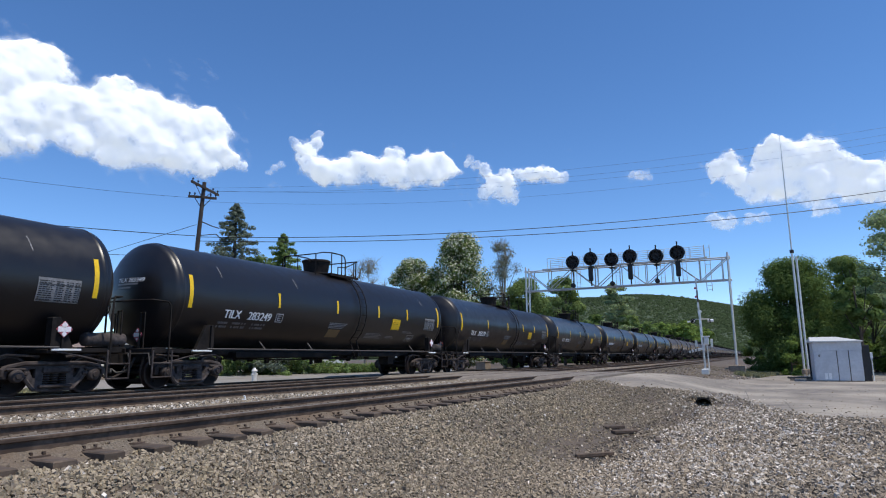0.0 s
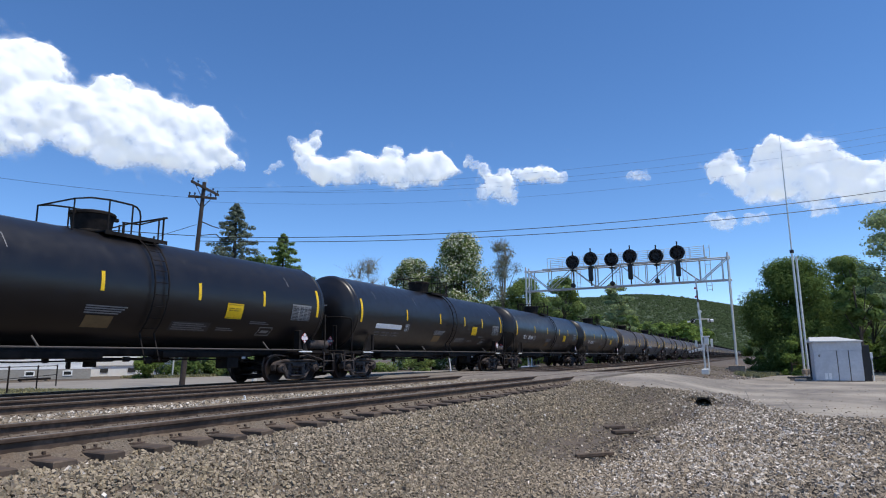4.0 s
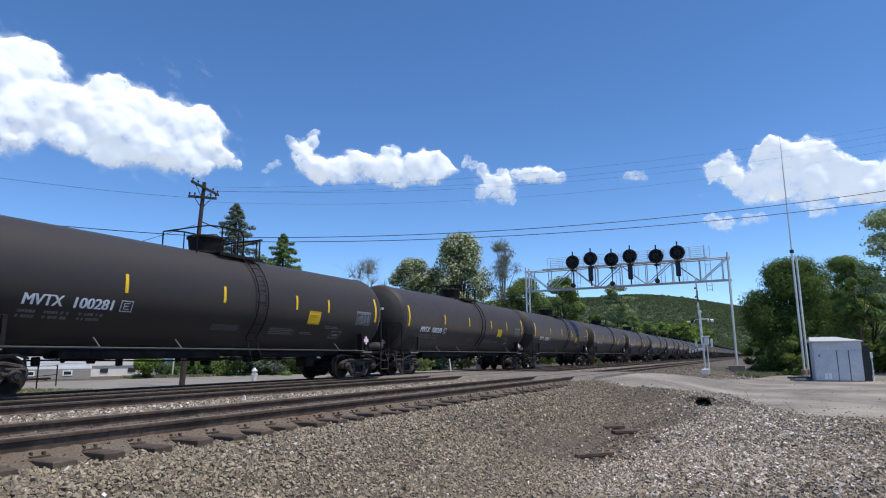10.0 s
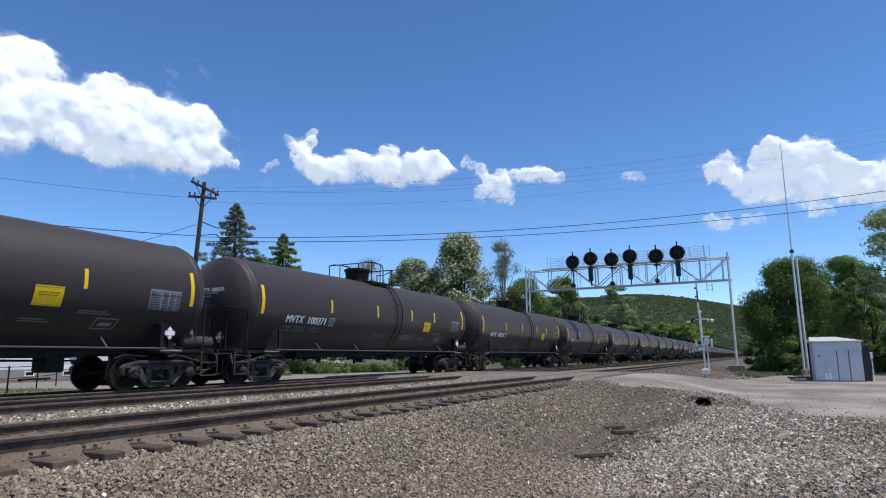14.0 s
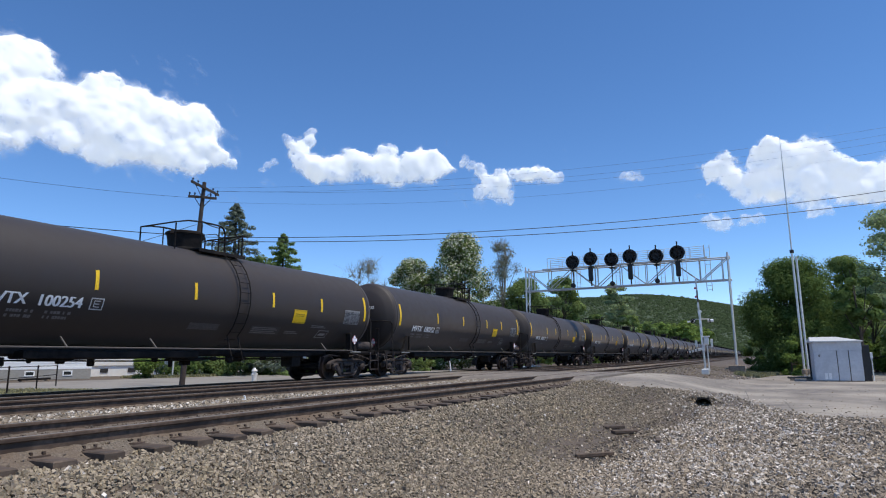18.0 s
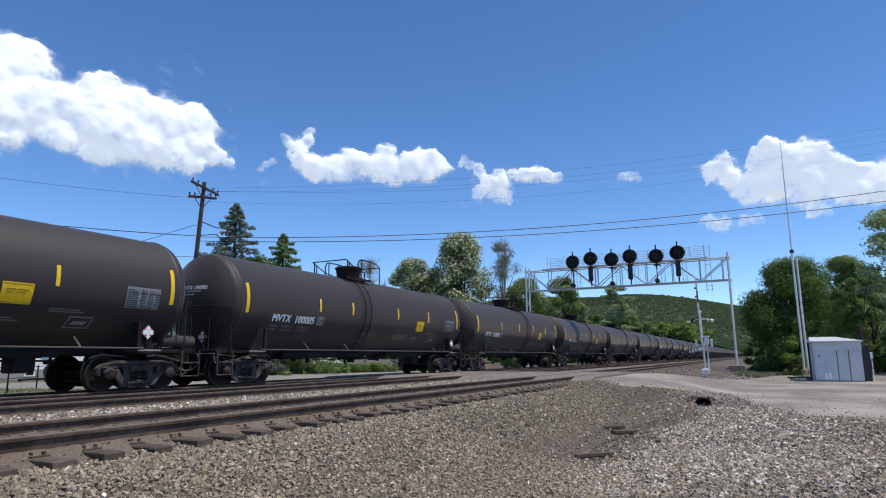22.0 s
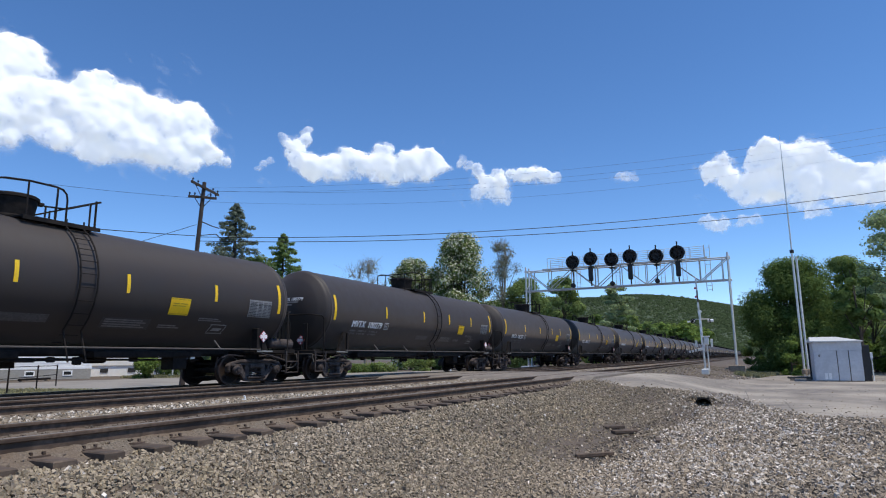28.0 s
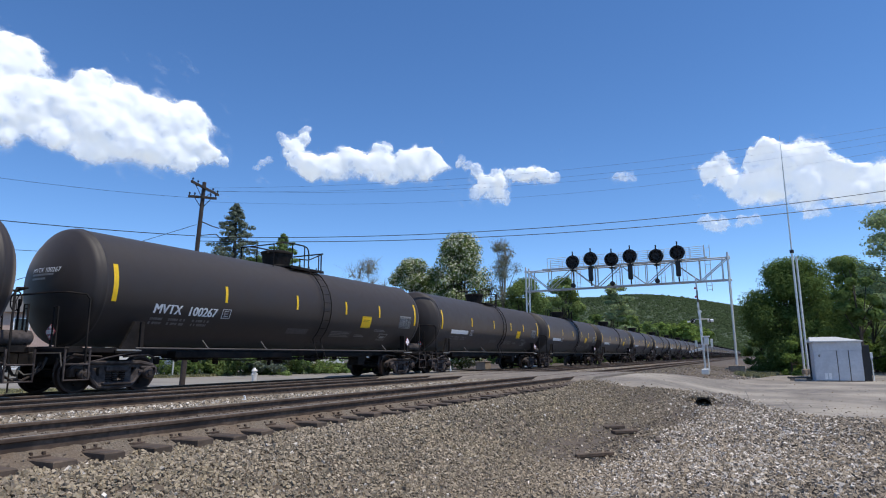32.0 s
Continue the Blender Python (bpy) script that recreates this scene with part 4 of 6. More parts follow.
            post = Build().box((0.03, 0.05, 0.4), at + Vector((0.03, 0, -0.22)))
            ink = Build().box((0.006, 0.27, 0.10), at + Vector((-0.011, 0, 0.0))).box((0.006, 0.07, 0.07), at + Vector((-0.011, 0, 0.105)), flat).box((0.006, 0.05, 0.05), at + Vector((-0.011, 0, -0.115)), flat)
        SHARED["placard%d" % s] = bd.mesh("placard", M_RED, 0)
        SHARED["holder%d" % s] = post.mesh("placard_holder", M_FRAME, 0)
        SHARED["ink%d" % s] = ink.mesh("placard_ink", M_PLACARD, 0)
    b = Build().pipe([(-6.9, -1.46, 1.09), (6.9, -1.46, 1.09)], 0.022)
    for x in (-4.52, -2.11, 5.2):
        b.rod((x, -1.46, 1.09), (x - 0.06, -1.26, 1.34), 0.022, seg=6)
    b.pipe([(-6.9, 1.46, 1.09), (6.9, 1.46, 1.09)], 0.022)
    SHARED["siderail"] = b.mesh("side_handrail", M_RAILING)
    SHARED["manway"] = Build().lathe([(4.02, 0.455), (4.10, 0.46), (4.12, 0.49), (4.16, 0.49), (4.18, 0.475), (4.58, 0.535), (4.60, 0.575), (4.66, 0.575), (4.69, 0.53), (4.72, 0.28), (4.725, 0.02)], "Z", (-0.18, 0, 0), 28).box((0.16, 0.10, 0.10), (0.42, -0.1, 4.60), None, 0.02).box((0.16, 0.10, 0.10), (-0.78, -0.1, 4.60), None, 0.02).mesh("manway", M_FRAME)
    SHARED["platform"] = Build().prism([(-0.875, 4.02), (-0.825, 4.02), (-0.825, 4.08), (0.825, 4.08), (0.825, 4.02), (0.875, 4.02), (0.875, 4.12), (-0.875, 4.12)], -0.37, 1.53, "X").mesh("platform", M_FRAME, 0)
    far = Build()
    for n, y in enumerate((-0.85, 0.85)):
        b = Build()
        # the high rail round the manway, and the low rail rising towards the platform's end
        b.pipe([(-0.30, y, 4.93), (0.34, y, 4.93), (0.50, y, 4.90), (0.60, y, 4.80), (0.63, y, 4.66), (0.63, y, 4.10)], 0.026)
        b.rod((0.38, y, 4.10), (0.38, y, 4.92), 0.024, seg=6).rod((-0.30, y, 4.93), (-0.30, y, 4.10), 0.022, seg=6)
        SHARED["hoop%d" % n] = b.mesh("guard_hoop", M_FRAME)
        far.add(b.v, b.f)
        b = Build()
        b.rod((1.23, y, 4.10), (1.23, y, 4.72), 0.024, seg=6).rod((1.38, y, 4.10), (1.38, y, 4.80), 0.028, seg=6).rod((0.13, y, 4.10), (0.13, y, 4.40), 0.022, seg=6).pipe([(0.10, y, 4.40), (0.63, y, 4.44), (1.50, y, 4.80)], 0.022)
        SHARED["bar%d" % n] = b.mesh("guard_bar", M_FRAME)
        far.add(b.v, b.f)
        b = Build()
        b.pipe([(-0.30, y, 4.93), (-0.80, y * 0.97, 4.88), (-1.18, y * 0.9, 4.78), (-1.18, y * 0.9, 3.98)], 0.024)
        SHARED["lead%d" % n] = b.mesh("lead_rail", M_FRAME)
        far.add(b.v, b.f)
    SHARED["crossbar"] = [Build().pipe([(1.48, -0.85, 4.80), (1.48, 0.85, 4.80)], 0.026).mesh("guard_crossbar", M_FRAME), Build().pipe([(-1.18, -0.765, 4.78), (-1.18, 0.765, 4.78)], 0.022).mesh("guard_crossbar", M_FRAME)]
    SHARED["rung"] = []
    for n, x in enumerate((0.66, 1.10)):
        b = Build()
        path = [Vector((x, -0.85, 4.2))]
        for k in range(9):
            a = radians(58 - k * 13)
            path.append(Vector((x, -math.cos(a) * (TANK_R + 0.11), TANK_Z + math.sin(a) * (TANK_R + 0.11))))
        path.append(Vector((x, -1.40, 0.75)))
        b.pipe(path, 0.022)
        SHARED["stile%d" % n] = b.mesh("ladder_stile", M_FRAME)
        far.add(b.v, b.f)
    for k in range(11):
        a = radians(52 - k * 11.5)
        y, z = -math.cos(a) * (TANK_R + 0.11), TANK_Z + math.sin(a) * (TANK_R + 0.11)
        b = Build().rod((0.66, y, z), (1.10, y, z), 0.010, seg=6)
        SHARED["rung"].append(b.mesh("rung", M_FRAME))
        far.add(b.v, b.f)
    SHARED["far_top"] = far.mesh("ladder_and_guard", M_FRAME)

    def turned(me):
        me = me.copy()
        me.transform(Matrix.Translation((-0.05, 0, 0)) @ Matrix.Diagonal((-1, 1, 1, 1)))
        me.flip_normals()
        return me
    for key in ("platform", "hoop0", "hoop1", "bar0", "bar1", "lead0", "lead1", "stile0", "stile1"):
        SHARED["turned_" + key] = turned(SHARED[key])
    for key in ("crossbar", "rung"):
        SHARED["turned_" + key] = [turned(me) for me in SHARED[key]]
    SHARED["centre_sill"] = Build().box((13.0, 0.9, 0.24), (0, 0, 1.02), None, 0.05).box((5.0, 0.6, 0.20), (-2.6, -0.5, 0.93), None, 0.03).box((3.4, 0.6, 0.18), (3.4, -0.5, 0.94), None, 0.03).mesh("centre_sill", M_FRAME)
    SHARED["outlet"] = Build().box((1.5, 0.5, 0.16), (0.1, 0, 1.06), None, 0.05).lathe([(0.62, 0.16), (0.95, 0.16), (1.1, 0.22)], "Z", (0.1, 0, 0), 14).box((0.9, 0.7, 0.10), (0.1, 0, 0.80), None, 0.03).mesh("bottom_outlet", M_FRAME)
    b = Build().rod((-2.6, 0.1, 0.98), (-1.5, 0.1, 0.98), 0.16, seg=14).box((0.6, 0.35, 0.30), (-3.6, -0.15, 0.98), None, 0.05)
    b.pipe([(-7.0, -0.2, 0.92), (7.0, -0.2, 0.92)], 0.03).pipe([(-6.2, 0.3, 0.78), (-1.0, 0.25, 0.86), (6.2, 0.3, 0.78)], 0.022)
    b.box((0.5, 0.3, 0.3), (2.6, 0.5, 0.86), None, 0.04)
    b.box((0.46, 0.50, 0.46), (4.38, -0.50, 0.74), None, 0.03)
    SHARED["valve_tag"] = Build().box((0.16, 0.02, 0.11), (4.80, -0.78, 0.86), None, 0.006).box((0.10, 0.30, 0.06), (4.80, -0.63, 0.88)).mesh("valve_tag", M_SHEDROOF)
    # valves, hangers and pipes under the sill
    hang = random.Random(12)
    for x in (-5.3, -4.7, -3.9, -3.1, -1.3, -0.6, 0.9, 1.5, 2.2, 3.3, 4.4, 5.1):
        h = 0.12 + 0.20 * hang.random()
        b.box((0.06 + 0.16 * hang.random(), 0.10, h), (x, -0.45 + 0.3 * hang.random(), 0.88 - h / 2), None, 0.02)
    b.pipe([(-5.4, -0.62, 0.80), (-2.0, -0.60, 0.76), (0.8, -0.62, 0.80), (5.2, -0.60, 0.78)], 0.02)
    SHARED["brake"] = b.mesh("brake_gear", M_FRAME)


car_meshes()
MARKS = ["", "", "TILX 283249", "TILX 283239", "TILX 283243", "", "TILX 283364", "TILX 283380", "MVTX 100281", "MVTX 100278", "MVTX 100264", "MVTX 100271", "MVTX 100256",
         "MVTX 100254", "MVTX 100252", "MVTX 100077", "MVTX 100085", "MVTX 100080", "MVTX 100069", "MVTX 100006", "MVTX 100279", "MVTX 100277", "MVTX 100267", ""]
cars = []

# ---- train: the first car's middle at the clip's start, and how far the train has run ----
FIRST = 12.40 + 7.62
RUN = [(t, 0.060 + 11.4473 * t + 0.001328 * t * t - 0.00008638 * t ** 3) for t in range(-1, 34)]
TOTAL = 54
# where each car's three middle strips were stuck, and the cars that run ahead or behind in their couplers
STRIPS = {4: (-0.75, 2.25, 4.88), 5: (-0.62, 2.30, 4.69), 6: (-0.98, 2.20, 4.65), 7: (-0.80, 2.15, 4.70), 8: (-0.67, 2.63, 4.43), 9: (-0.95, 2.23, 4.79), 10: (-0.87, 2.14, 4.48),
          11: (-0.77, 2.12, 4.37), 12: (-0.90, 2.20, 4.38), 13: (-0.95, 2.26, 4.82), 14: (-0.92, 2.35, 4.67), 15: (-1.72, 1.76, 4.49), 16: (-1.90, 1.58, 4.43), 17: (-0.77, 2.19, 4.88),
          18: (-0.70, 2.27, 4.88), 19: (-0.72, 2.00, 4.90), 20: (-0.57, 2.16, 4.88), 21: (-0.68, 2.26, 4.47)}
SLACK = {6: 0.12, 12: 0.08, 13: 0.05, 14: 0.05, 18: -0.05, 19: -0.08, 20: 0.19}


def build_train():
    plain = None
    for k in range(TOTAL):
        if k < len(MARKS):
            cars.append(build_car(0 if k < 8 else 1, MARKS[k], True, STRIPS.get(k, (-0.70, 2.19, 4.58)), k in (15, 16)))
        elif plain is None:
            plain = build_car(1, "", False)
            cars.append(plain)
        else:
            cars.append(copy_thing(plain, Matrix()))


build_train()

# ---- signal bridge ----
GX = 54.7


def build_gantry():
    g = thing("signal_bridge", "silver steel truss signal bridge spanning three tracks", "signal bridge", at=(GX, 0, 0))
    y0, y1, zt, zb = 2.0, 18.95, 8.5, 6.7
    for y, z0 in ((y0, -0.4), (y1, -0.6)):
        out = -0.02 if y == y0 else 0.05
        for dx in (-0.45, 0.45):
            part("leg", Build().rod((dx, y + out, z0), (dx, y + out, 8.9), 0.082, 0.075, 12), M_GALV, g)
            part("end_post", Build().rod((dx, y + (0.42 if y == y0 else -0.48), zb), (dx, y + (0.42 if y == y0 else -0.48), zt), 0.05, seg=10), M_GALV, g)
        for k in range(5):
            part("leg_brace", Build().rod((-0.45, y, 0.8 + k * 1.5), (0.45, y, 1.5 + k * 1.5), 0.03, seg=6), M_GALV, g)
    n = 8
    w = (y1 - y0) / n
    for dx in (-0.45, 0.45):
        for z in (zb, zt):
            part("chord", Build().rod((dx, y0 - 0.2, z), (dx, y1 + 0.2, z), 0.054, seg=10), M_GALV, g)
        for k in range(n):
            a, c = y0 + k * w, y0 + (k + 1) * w
            up = k % 2 == 0
            part("diagonal", Build().rod((dx, a, zt if up else zb), (dx, c, zb if up else zt), 0.040, seg=8), M_GALV, g)
            if k < n - 1:
                part("upright", Build().rod((dx, c, zb), (dx, c, zt), 0.040, seg=8), M_GALV, g)
    for k in range(n + 1):
        for z in (zb, zt):
            part("cross_strut", Build().rod((-0.45, y0 + k * w, z), (0.45, y0 + k * w, z), 0.035, seg=6), M_GALV, g)
    part("walkway", Build().box((0.8, y1 - y0 - 3, 0.04), (0, (y0 + y1) / 2, zt + 0.12)), M_GALV, g)
    ys = np.arange(y0 + 1.7, y1 - 1.6, 1.1)
    for dx in (-0.5, 0.5):
        for y in ys:
            part("rail_post", Build().rod((dx, y, zt), (dx, y, zt + 1.05), 0.022, seg=6), M_GALV, g)
        for z in (0.38, 0.72, 1.05):
            part("hand_rail", Build().rod((dx, ys[0], zt + z), (dx, ys[-1], zt + z), 0.018, seg=6), M_GALV, g)
    for dx in (-0.2, 0.2):
        part("ladder_stile", Build().rod((-0.7, y0 + 1.45 + dx, 5.8), (-0.7, y0 + 1.45 + dx, zt + 1.1), 0.026, seg=6), M_GALV, g)
    for k in range(11):
        part("ladder_rung", Build().rod((-0.7, y0 + 1.25, 5.93 + 0.34 * k), (-0.7, y0 + 1.65, 5.93 + 0.34 * k), 0.014, seg=5), M_GALV, g)
    part("footing", Build().box((1.25, 1.15, 1.0), (0, y0, -0.53), None, 0.04), M_CONC, g, "brown stained concrete footing")
    part("footing", Build().box((1.7, 1.3, 0.9), (0, y1, -0.50), None, 0.04), M_SHEDROOF, g, "pale concrete footing")
    for y, z, drop in ((14.5, 9.36, 1.0), (12.9, 9.54, 2.3), (11.09, 9.33, 1.0), (9.53, 9.48, 2.3), (7.40, 9.32, 1.0), (5.70, 9.48, 2.3)):
        build_signal(g, y, z - 0.34, drop - 0.3)
        # the caged ladder down to each signal
        for dy in (-0.62, -0.30):
            part("cage_stile", Build().rod((-0.62, y + dy, zb - 0.05), (-0.62, y + dy, zt + 0.95), 0.024, seg=6), M_GALV, g)
        for k in range(6):
            part("cage_rung", Build().rod((-0.62, y - 0.62, zb + 0.15 + 0.33 * k), (-0.62, y - 0.30, zb + 0.15 + 0.33 * k), 0.014, seg=5), M_GALV, g)
    return g


def build_signal(g, y, z, drop):
    at = (-0.78, y, z)
    s = part("signal_head", Build().lathe([(-0.03, 0.02), (-0.05, 0.30), (-0.05, 0.59), (0.0, 0.61), (0.03, 0.59), (0.03, 0.02)], "X", (0, 0, 0), 30), M_SIGNAL, g, "round black position light signal", at=at)
    for k in range(9):
        a = k * math.tau / 8
        r = 0.40 if k < 8 else 0.0
        part("lamp", SHARED.setdefault("lamp", Build().lathe([(-0.24, 0.095), (-0.22, 0.105), (-0.05, 0.10), (-0.05, 0.02)], "X", (0, 0, 0), 12, False).mesh("lamp", M_LENS)), None, s, at=(0, r * math.cos(a), r * math.sin(a)))
    part("mast", Build().rod((0.1, 0, -drop - 0.4), (0.1, 0, 0.95), 0.06, seg=8), M_SIGNAL, s)
    part("bracket", Build().box((0.7, 0.5, 0.06), (0.3, 0, -0.72)), M_SIGNAL, s)
    if drop > 1.4:
        part("lower_case", Build().box((0.3, 0.36, 1.30), (-0.05, 0, -1.35), None, 0.06), M_SIGNAL, s)
    else:
        part("lower_lamp", Build().lathe([(-0.2, 0.12), (-0.18, 0.2), (0.1, 0.2), (0.12, 0.02)], "X", (0.02, 0, -2.10), 14), M_SIGNAL, s)
        part("drop_pipe", Build().rod((0.1, 0, -2.1), (0.1, 0, -1.0), 0.04, seg=6), M_SIGNAL, s)


build_gantry()


# ---- shed, masts and crossing gate ----
def build_shed():
    s = thing("equipment_shed", "small pale grey equipment shed with a light metal roof", "shed", at=(42.0, -3.68, -0.80), turn=-90)
    w, d, h = 2.34, 3.3, 2.22
    for x, y, a, b2 in ((-w / 2 + 0.03, d / 2, 0.06, d), (w / 2 - 0.03, d / 2, 0.06, d), (0, d - 0.03, w - 0.12, 0.06), (0, 0.03, w - 0.12, 0.06)):
        part("wall", Build().box((a, b2, h), (x, y, h / 2)), M_SHED, s, smooth=0)
    # low hipped roof on a thin eave
    x0, x1, y0, y1 = -w / 2 - 0.14, w / 2 + 0.10, -0.16, d + 0.20
    r0, r1 = (x0 + 0.15, 2.6, h + 0.36), (x1 - 1.05, 2.6, h + 0.36)
    roof = Build().box((x1 - x0, y1 - y0, 0.06), ((x0 + x1) / 2, (y0 + y1) / 2, h + 0.035))
    roof.add([(x0, y0, h + 0.066), (x1, y0, h + 0.066), (x1, y1, h + 0.066), (x0, y1, h + 0.066), r0, r1], [(0, 1, 5, 4), (1, 2, 5), (2, 3, 4, 5), (3, 0, 4), (3, 2, 1, 0)])
    part("roof", roof, M_SHEDROOF, s, smooth=0)
    part("fascia", Build().box((w + 0.04, 0.03, 0.46), (0, -0.005, h - 0.24)), M_SHED, s)
    part("door", Build().box((1.08, 0.035, 1.66), (-0.59, -0.012, 0.90), None, 0.008), M_SHED, s, "flush grey door")
    for x in (-0.03, 0.54):
        part("panel_joint", Build().box((0.034, 0.015, 1.70), (x, -0.022, 0.90)), M_RAILING, s)
    for x, pw in ((0.255, 0.52), (0.845, 0.56)):
        part("panel", Build().box((pw, 0.03, 1.66), (x, -0.010, 0.90), None, 0.006), M_SHED, s)
    part("door_handle", Build().rod((-0.90, -0.05, 1.5), (-0.83, -0.05, 1.5), 0.02, seg=6).box((0.05, 0.03, 0.12), (-0.90, -0.03, 1.45)), M_RAILING, s)
    for x in (-0.64, -0.45):
        part("notice", Build().box((0.14, 0.008, 0.35), (x, -0.036, 0.31)), M_WHITE, s)
    part("sill", Build().box((w, 0.05, 0.07), (0, -0.02, 0.035)), M_RAILING, s)
    part("corner_post", Build().rod((-w / 2 - 0.06, d - 0.4, 0), (-w / 2 - 0.06, d - 0.4, h), 0.05, seg=8), M_DARK, s)
    part("lean_to", Build().box((0.40, 1.2, 2.05), (w / 2 + 0.21, 0.95, 1.025), None, 0.03), M_DARK, s, "dark cabinet against the side wall")
    part("meter_box", Build().box((0.12, 0.2, 0.35), (w / 2 + 0.50, 0.6, 1.45), None, 0.02).rod((w / 2 + 0.50, 0.6, 0), (w / 2 + 0.50, 0.6, 1.4), 0.03, seg=6), M_WHITE, s)
    return s


shed = build_shed()


def build_mast(x, y, z, h, top, label):
    m = thing("radio_mast", label, "mast", "masts beside the shed", at=(x, y, z))
    part("pole", Build().rod((0, 0, -0.2), (0, 0, h), 0.074, 0.066, 14), M_GALV, m)
    part("base_collar", Build().lathe([(0.0, 0.17), (0.30, 0.17), (0.36, 0.11)], "Z", (0, 0, 0), 14), M_CONC, m)
    if top:
        part("upper_mast", Build().rod((0, 0, h), (0, 0, h + (top - h) * 0.75), 0.052, 0.036, 10), M_GALV, m)
        part("whip", Build().rod((0, 0, h + (top - h) * 0.75), (0, 0, top), 0.03, 0.012, 8), M_GALV, m)
        part("clamp", Build().lathe([(-0.1, 0.13), (0.12, 0.13)], "Z", (0, 0, h), 12), M_SIGNAL, m)
    return m


build_mast(48.0, -2.26, -0.55, 8.2, 16.5, "tall silver radio mast with a thin whip antenna")
build_mast(48.3, -2.50, -0.55, 7.9, 0, "plain silver steel pole beside the mast")


def build_gate():
    g = thing("crossing_gate", "white crossing gate mast with its arm raised upright", "crossing gate", at=(35.0, 2.76, -0.16))
    part("base", Build().box((0.34, 0.34, 0.30), (0, 0, 0.08), None, 0.05), M_SHEDROOF, g)
    part("mast", Build().rod((0, 0, 0.1), (0, 0.06, 3.1), 0.052, seg=10), M_GALV, g)
    part("second_post", Build().rod((0.0, -0.19, 0.1), (0, -0.17, 1.7), 0.032, seg=10), M_GALV, g)
    part("mechanism", Build().box((0.30, 0.22, 0.40), (-0.05, -0.16, 1.62), None, 0.04).box((0.34, 0.36, 0.06), (-0.05, -0.14, 1.85), None, 0.02), M_SHEDROOF, g)
    part("cable_box", Build().box((0.16, 0.10, 0.42), (0.02, -0.40, 1.52), None, 0.02), M_GALV, g)
    part("junction_box", Build().box((0.14, 0.10, 0.34), (0.02, 0.34, 1.50), None, 0.02), M_GALV, g)
    part("counterweight", Build().box((0.08, 0.72, 0.13), (-0.22, 0.34, 1.16), Matrix.Rotation(radians(-14), 3, "X"), 0.02).box((0.10, 0.10, 0.40), (-0.22, -0.02, 1.28), None, 0.02), M_SHEDROOF, g)
    for k in range(3):
        part("weight_plate", Build().box((0.12, 0.05, 0.17), (-0.23, 0.28 + 0.15 * k, 1.175 - 0.037 * k), Matrix.Rotation(radians(-14), 3, "X")), M_RAILING, g)
    arm = part("gate_arm", Build().box((0.05, 0.070, 3.5), (-0.2, 0.08, 3.20), Matrix.Rotation(radians(-1.2), 3, "X"), 0.01), M_WHITE, g)
    for k in range(6):
        part("stripe", Build().box((0.056, 0.076, 0.20 if k < 4 else 0.62), (-0.2, 0.045 + 0.011 * k, 2.0 + k * 0.42 + (0.25 if k > 3 else 0) + (0.2 if k > 4 else 0)), Matrix.Rotation(radians(-1.2), 3, "X")), M_RAILING if k == 4 else M_GALV, arm)
    for z in (3.9, 4.35):
        part("arm_lamp", Build().lathe([(-0.05, 0.02), (-0.05, 0.06), (0.05, 0.06), (0.05, 0.02)], "X", (-0.26, 0.16, z), 10), M_RED, arm)
    part("cross_arm", Build().rod((0, -0.42, 2.75), (0, 0.50, 2.75), 0.026, seg=8), M_GALV, g)
    # one pair faces the road, the other faces along the track
    for y, axis in ((0.40, "X"), (-0.42, "Y")):
        at = (-0.1, y, 2.66)
        f = part("flasher", Build().lathe([(-0.02, 0.02), (-0.02, 0.13), (0.02, 0.13), (0.02, 0.02)], axis, at, 20), M_SIGNAL, g)
        part("hood", Build().lathe([(-0.16, 0.070), (-0.02, 0.08)], axis, at, 14, False), M_WHITE, f)
        part("back_light", Build().lathe([(0.02, 0.02), (0.05, 0.09), (0.12, 0.08)], axis, at, 12, False), M_GALV, f)
    part("hood_bracket", Build().rod((-0.1, 0.40, 2.66), (-0.1, 0.66, 2.60), 0.02, seg=6).box((0.06, 0.16, 0.07), (-0.1, 0.60, 2.64), None, 0.01), M_WHITE, g)
    part("bell", Build().lathe([(0, 0.10), (0.09, 0.10), (0.13, 0.02)], "Z", (0, 0.06, 3.1), 12), M_GALV, g)
    return g


gate = build_gate()

# ---- pole line and wires ----


def build_pole(x, y, z, h, label, arms, turn):
    p = thing("utility_pole", label, "utility pole", at=(x, y, z))
    part("shaft", Build().rod((0, 0, -0.5), (0, 0, h), 0.145, 0.10, 12), M_POLE, p)
    for k, (dz, ang, length) in enumerate(arms):
        a = radians(ang)
        c, s = math.cos(a), math.sin(a)
        arm = part("crossarm", Build().box((length, 0.10, 0.13), (0.1 * s, -0.1 * c, h - dz), Matrix.Rotation(a, 3, "Z"), 0.01), M_POLE, p)
        for f in (-0.46, -0.28, 0.28, 0.46):
            part("insulator", Build().lathe([(0, 0.02), (0.06, 0.02), (0.08, 0.05), (0.14, 0.045), (0.17, 0.02)], "Z", (f * length * c + 0.1 * s, f * length * s - 0.1 * c, h - dz + 0.06), 8), M_GLASS, arm)
        part("brace", Build().rod((0, 0, h - dz - 0.6), (0.3 * length * c, 0.3 * length * s, h - dz), 0.02, seg=6).rod((0, 0, h - dz - 0.6), (-0.3 * length * c, -0.3 * length * s, h - dz), 0.02, seg=6), M_POLE, p)
    return p


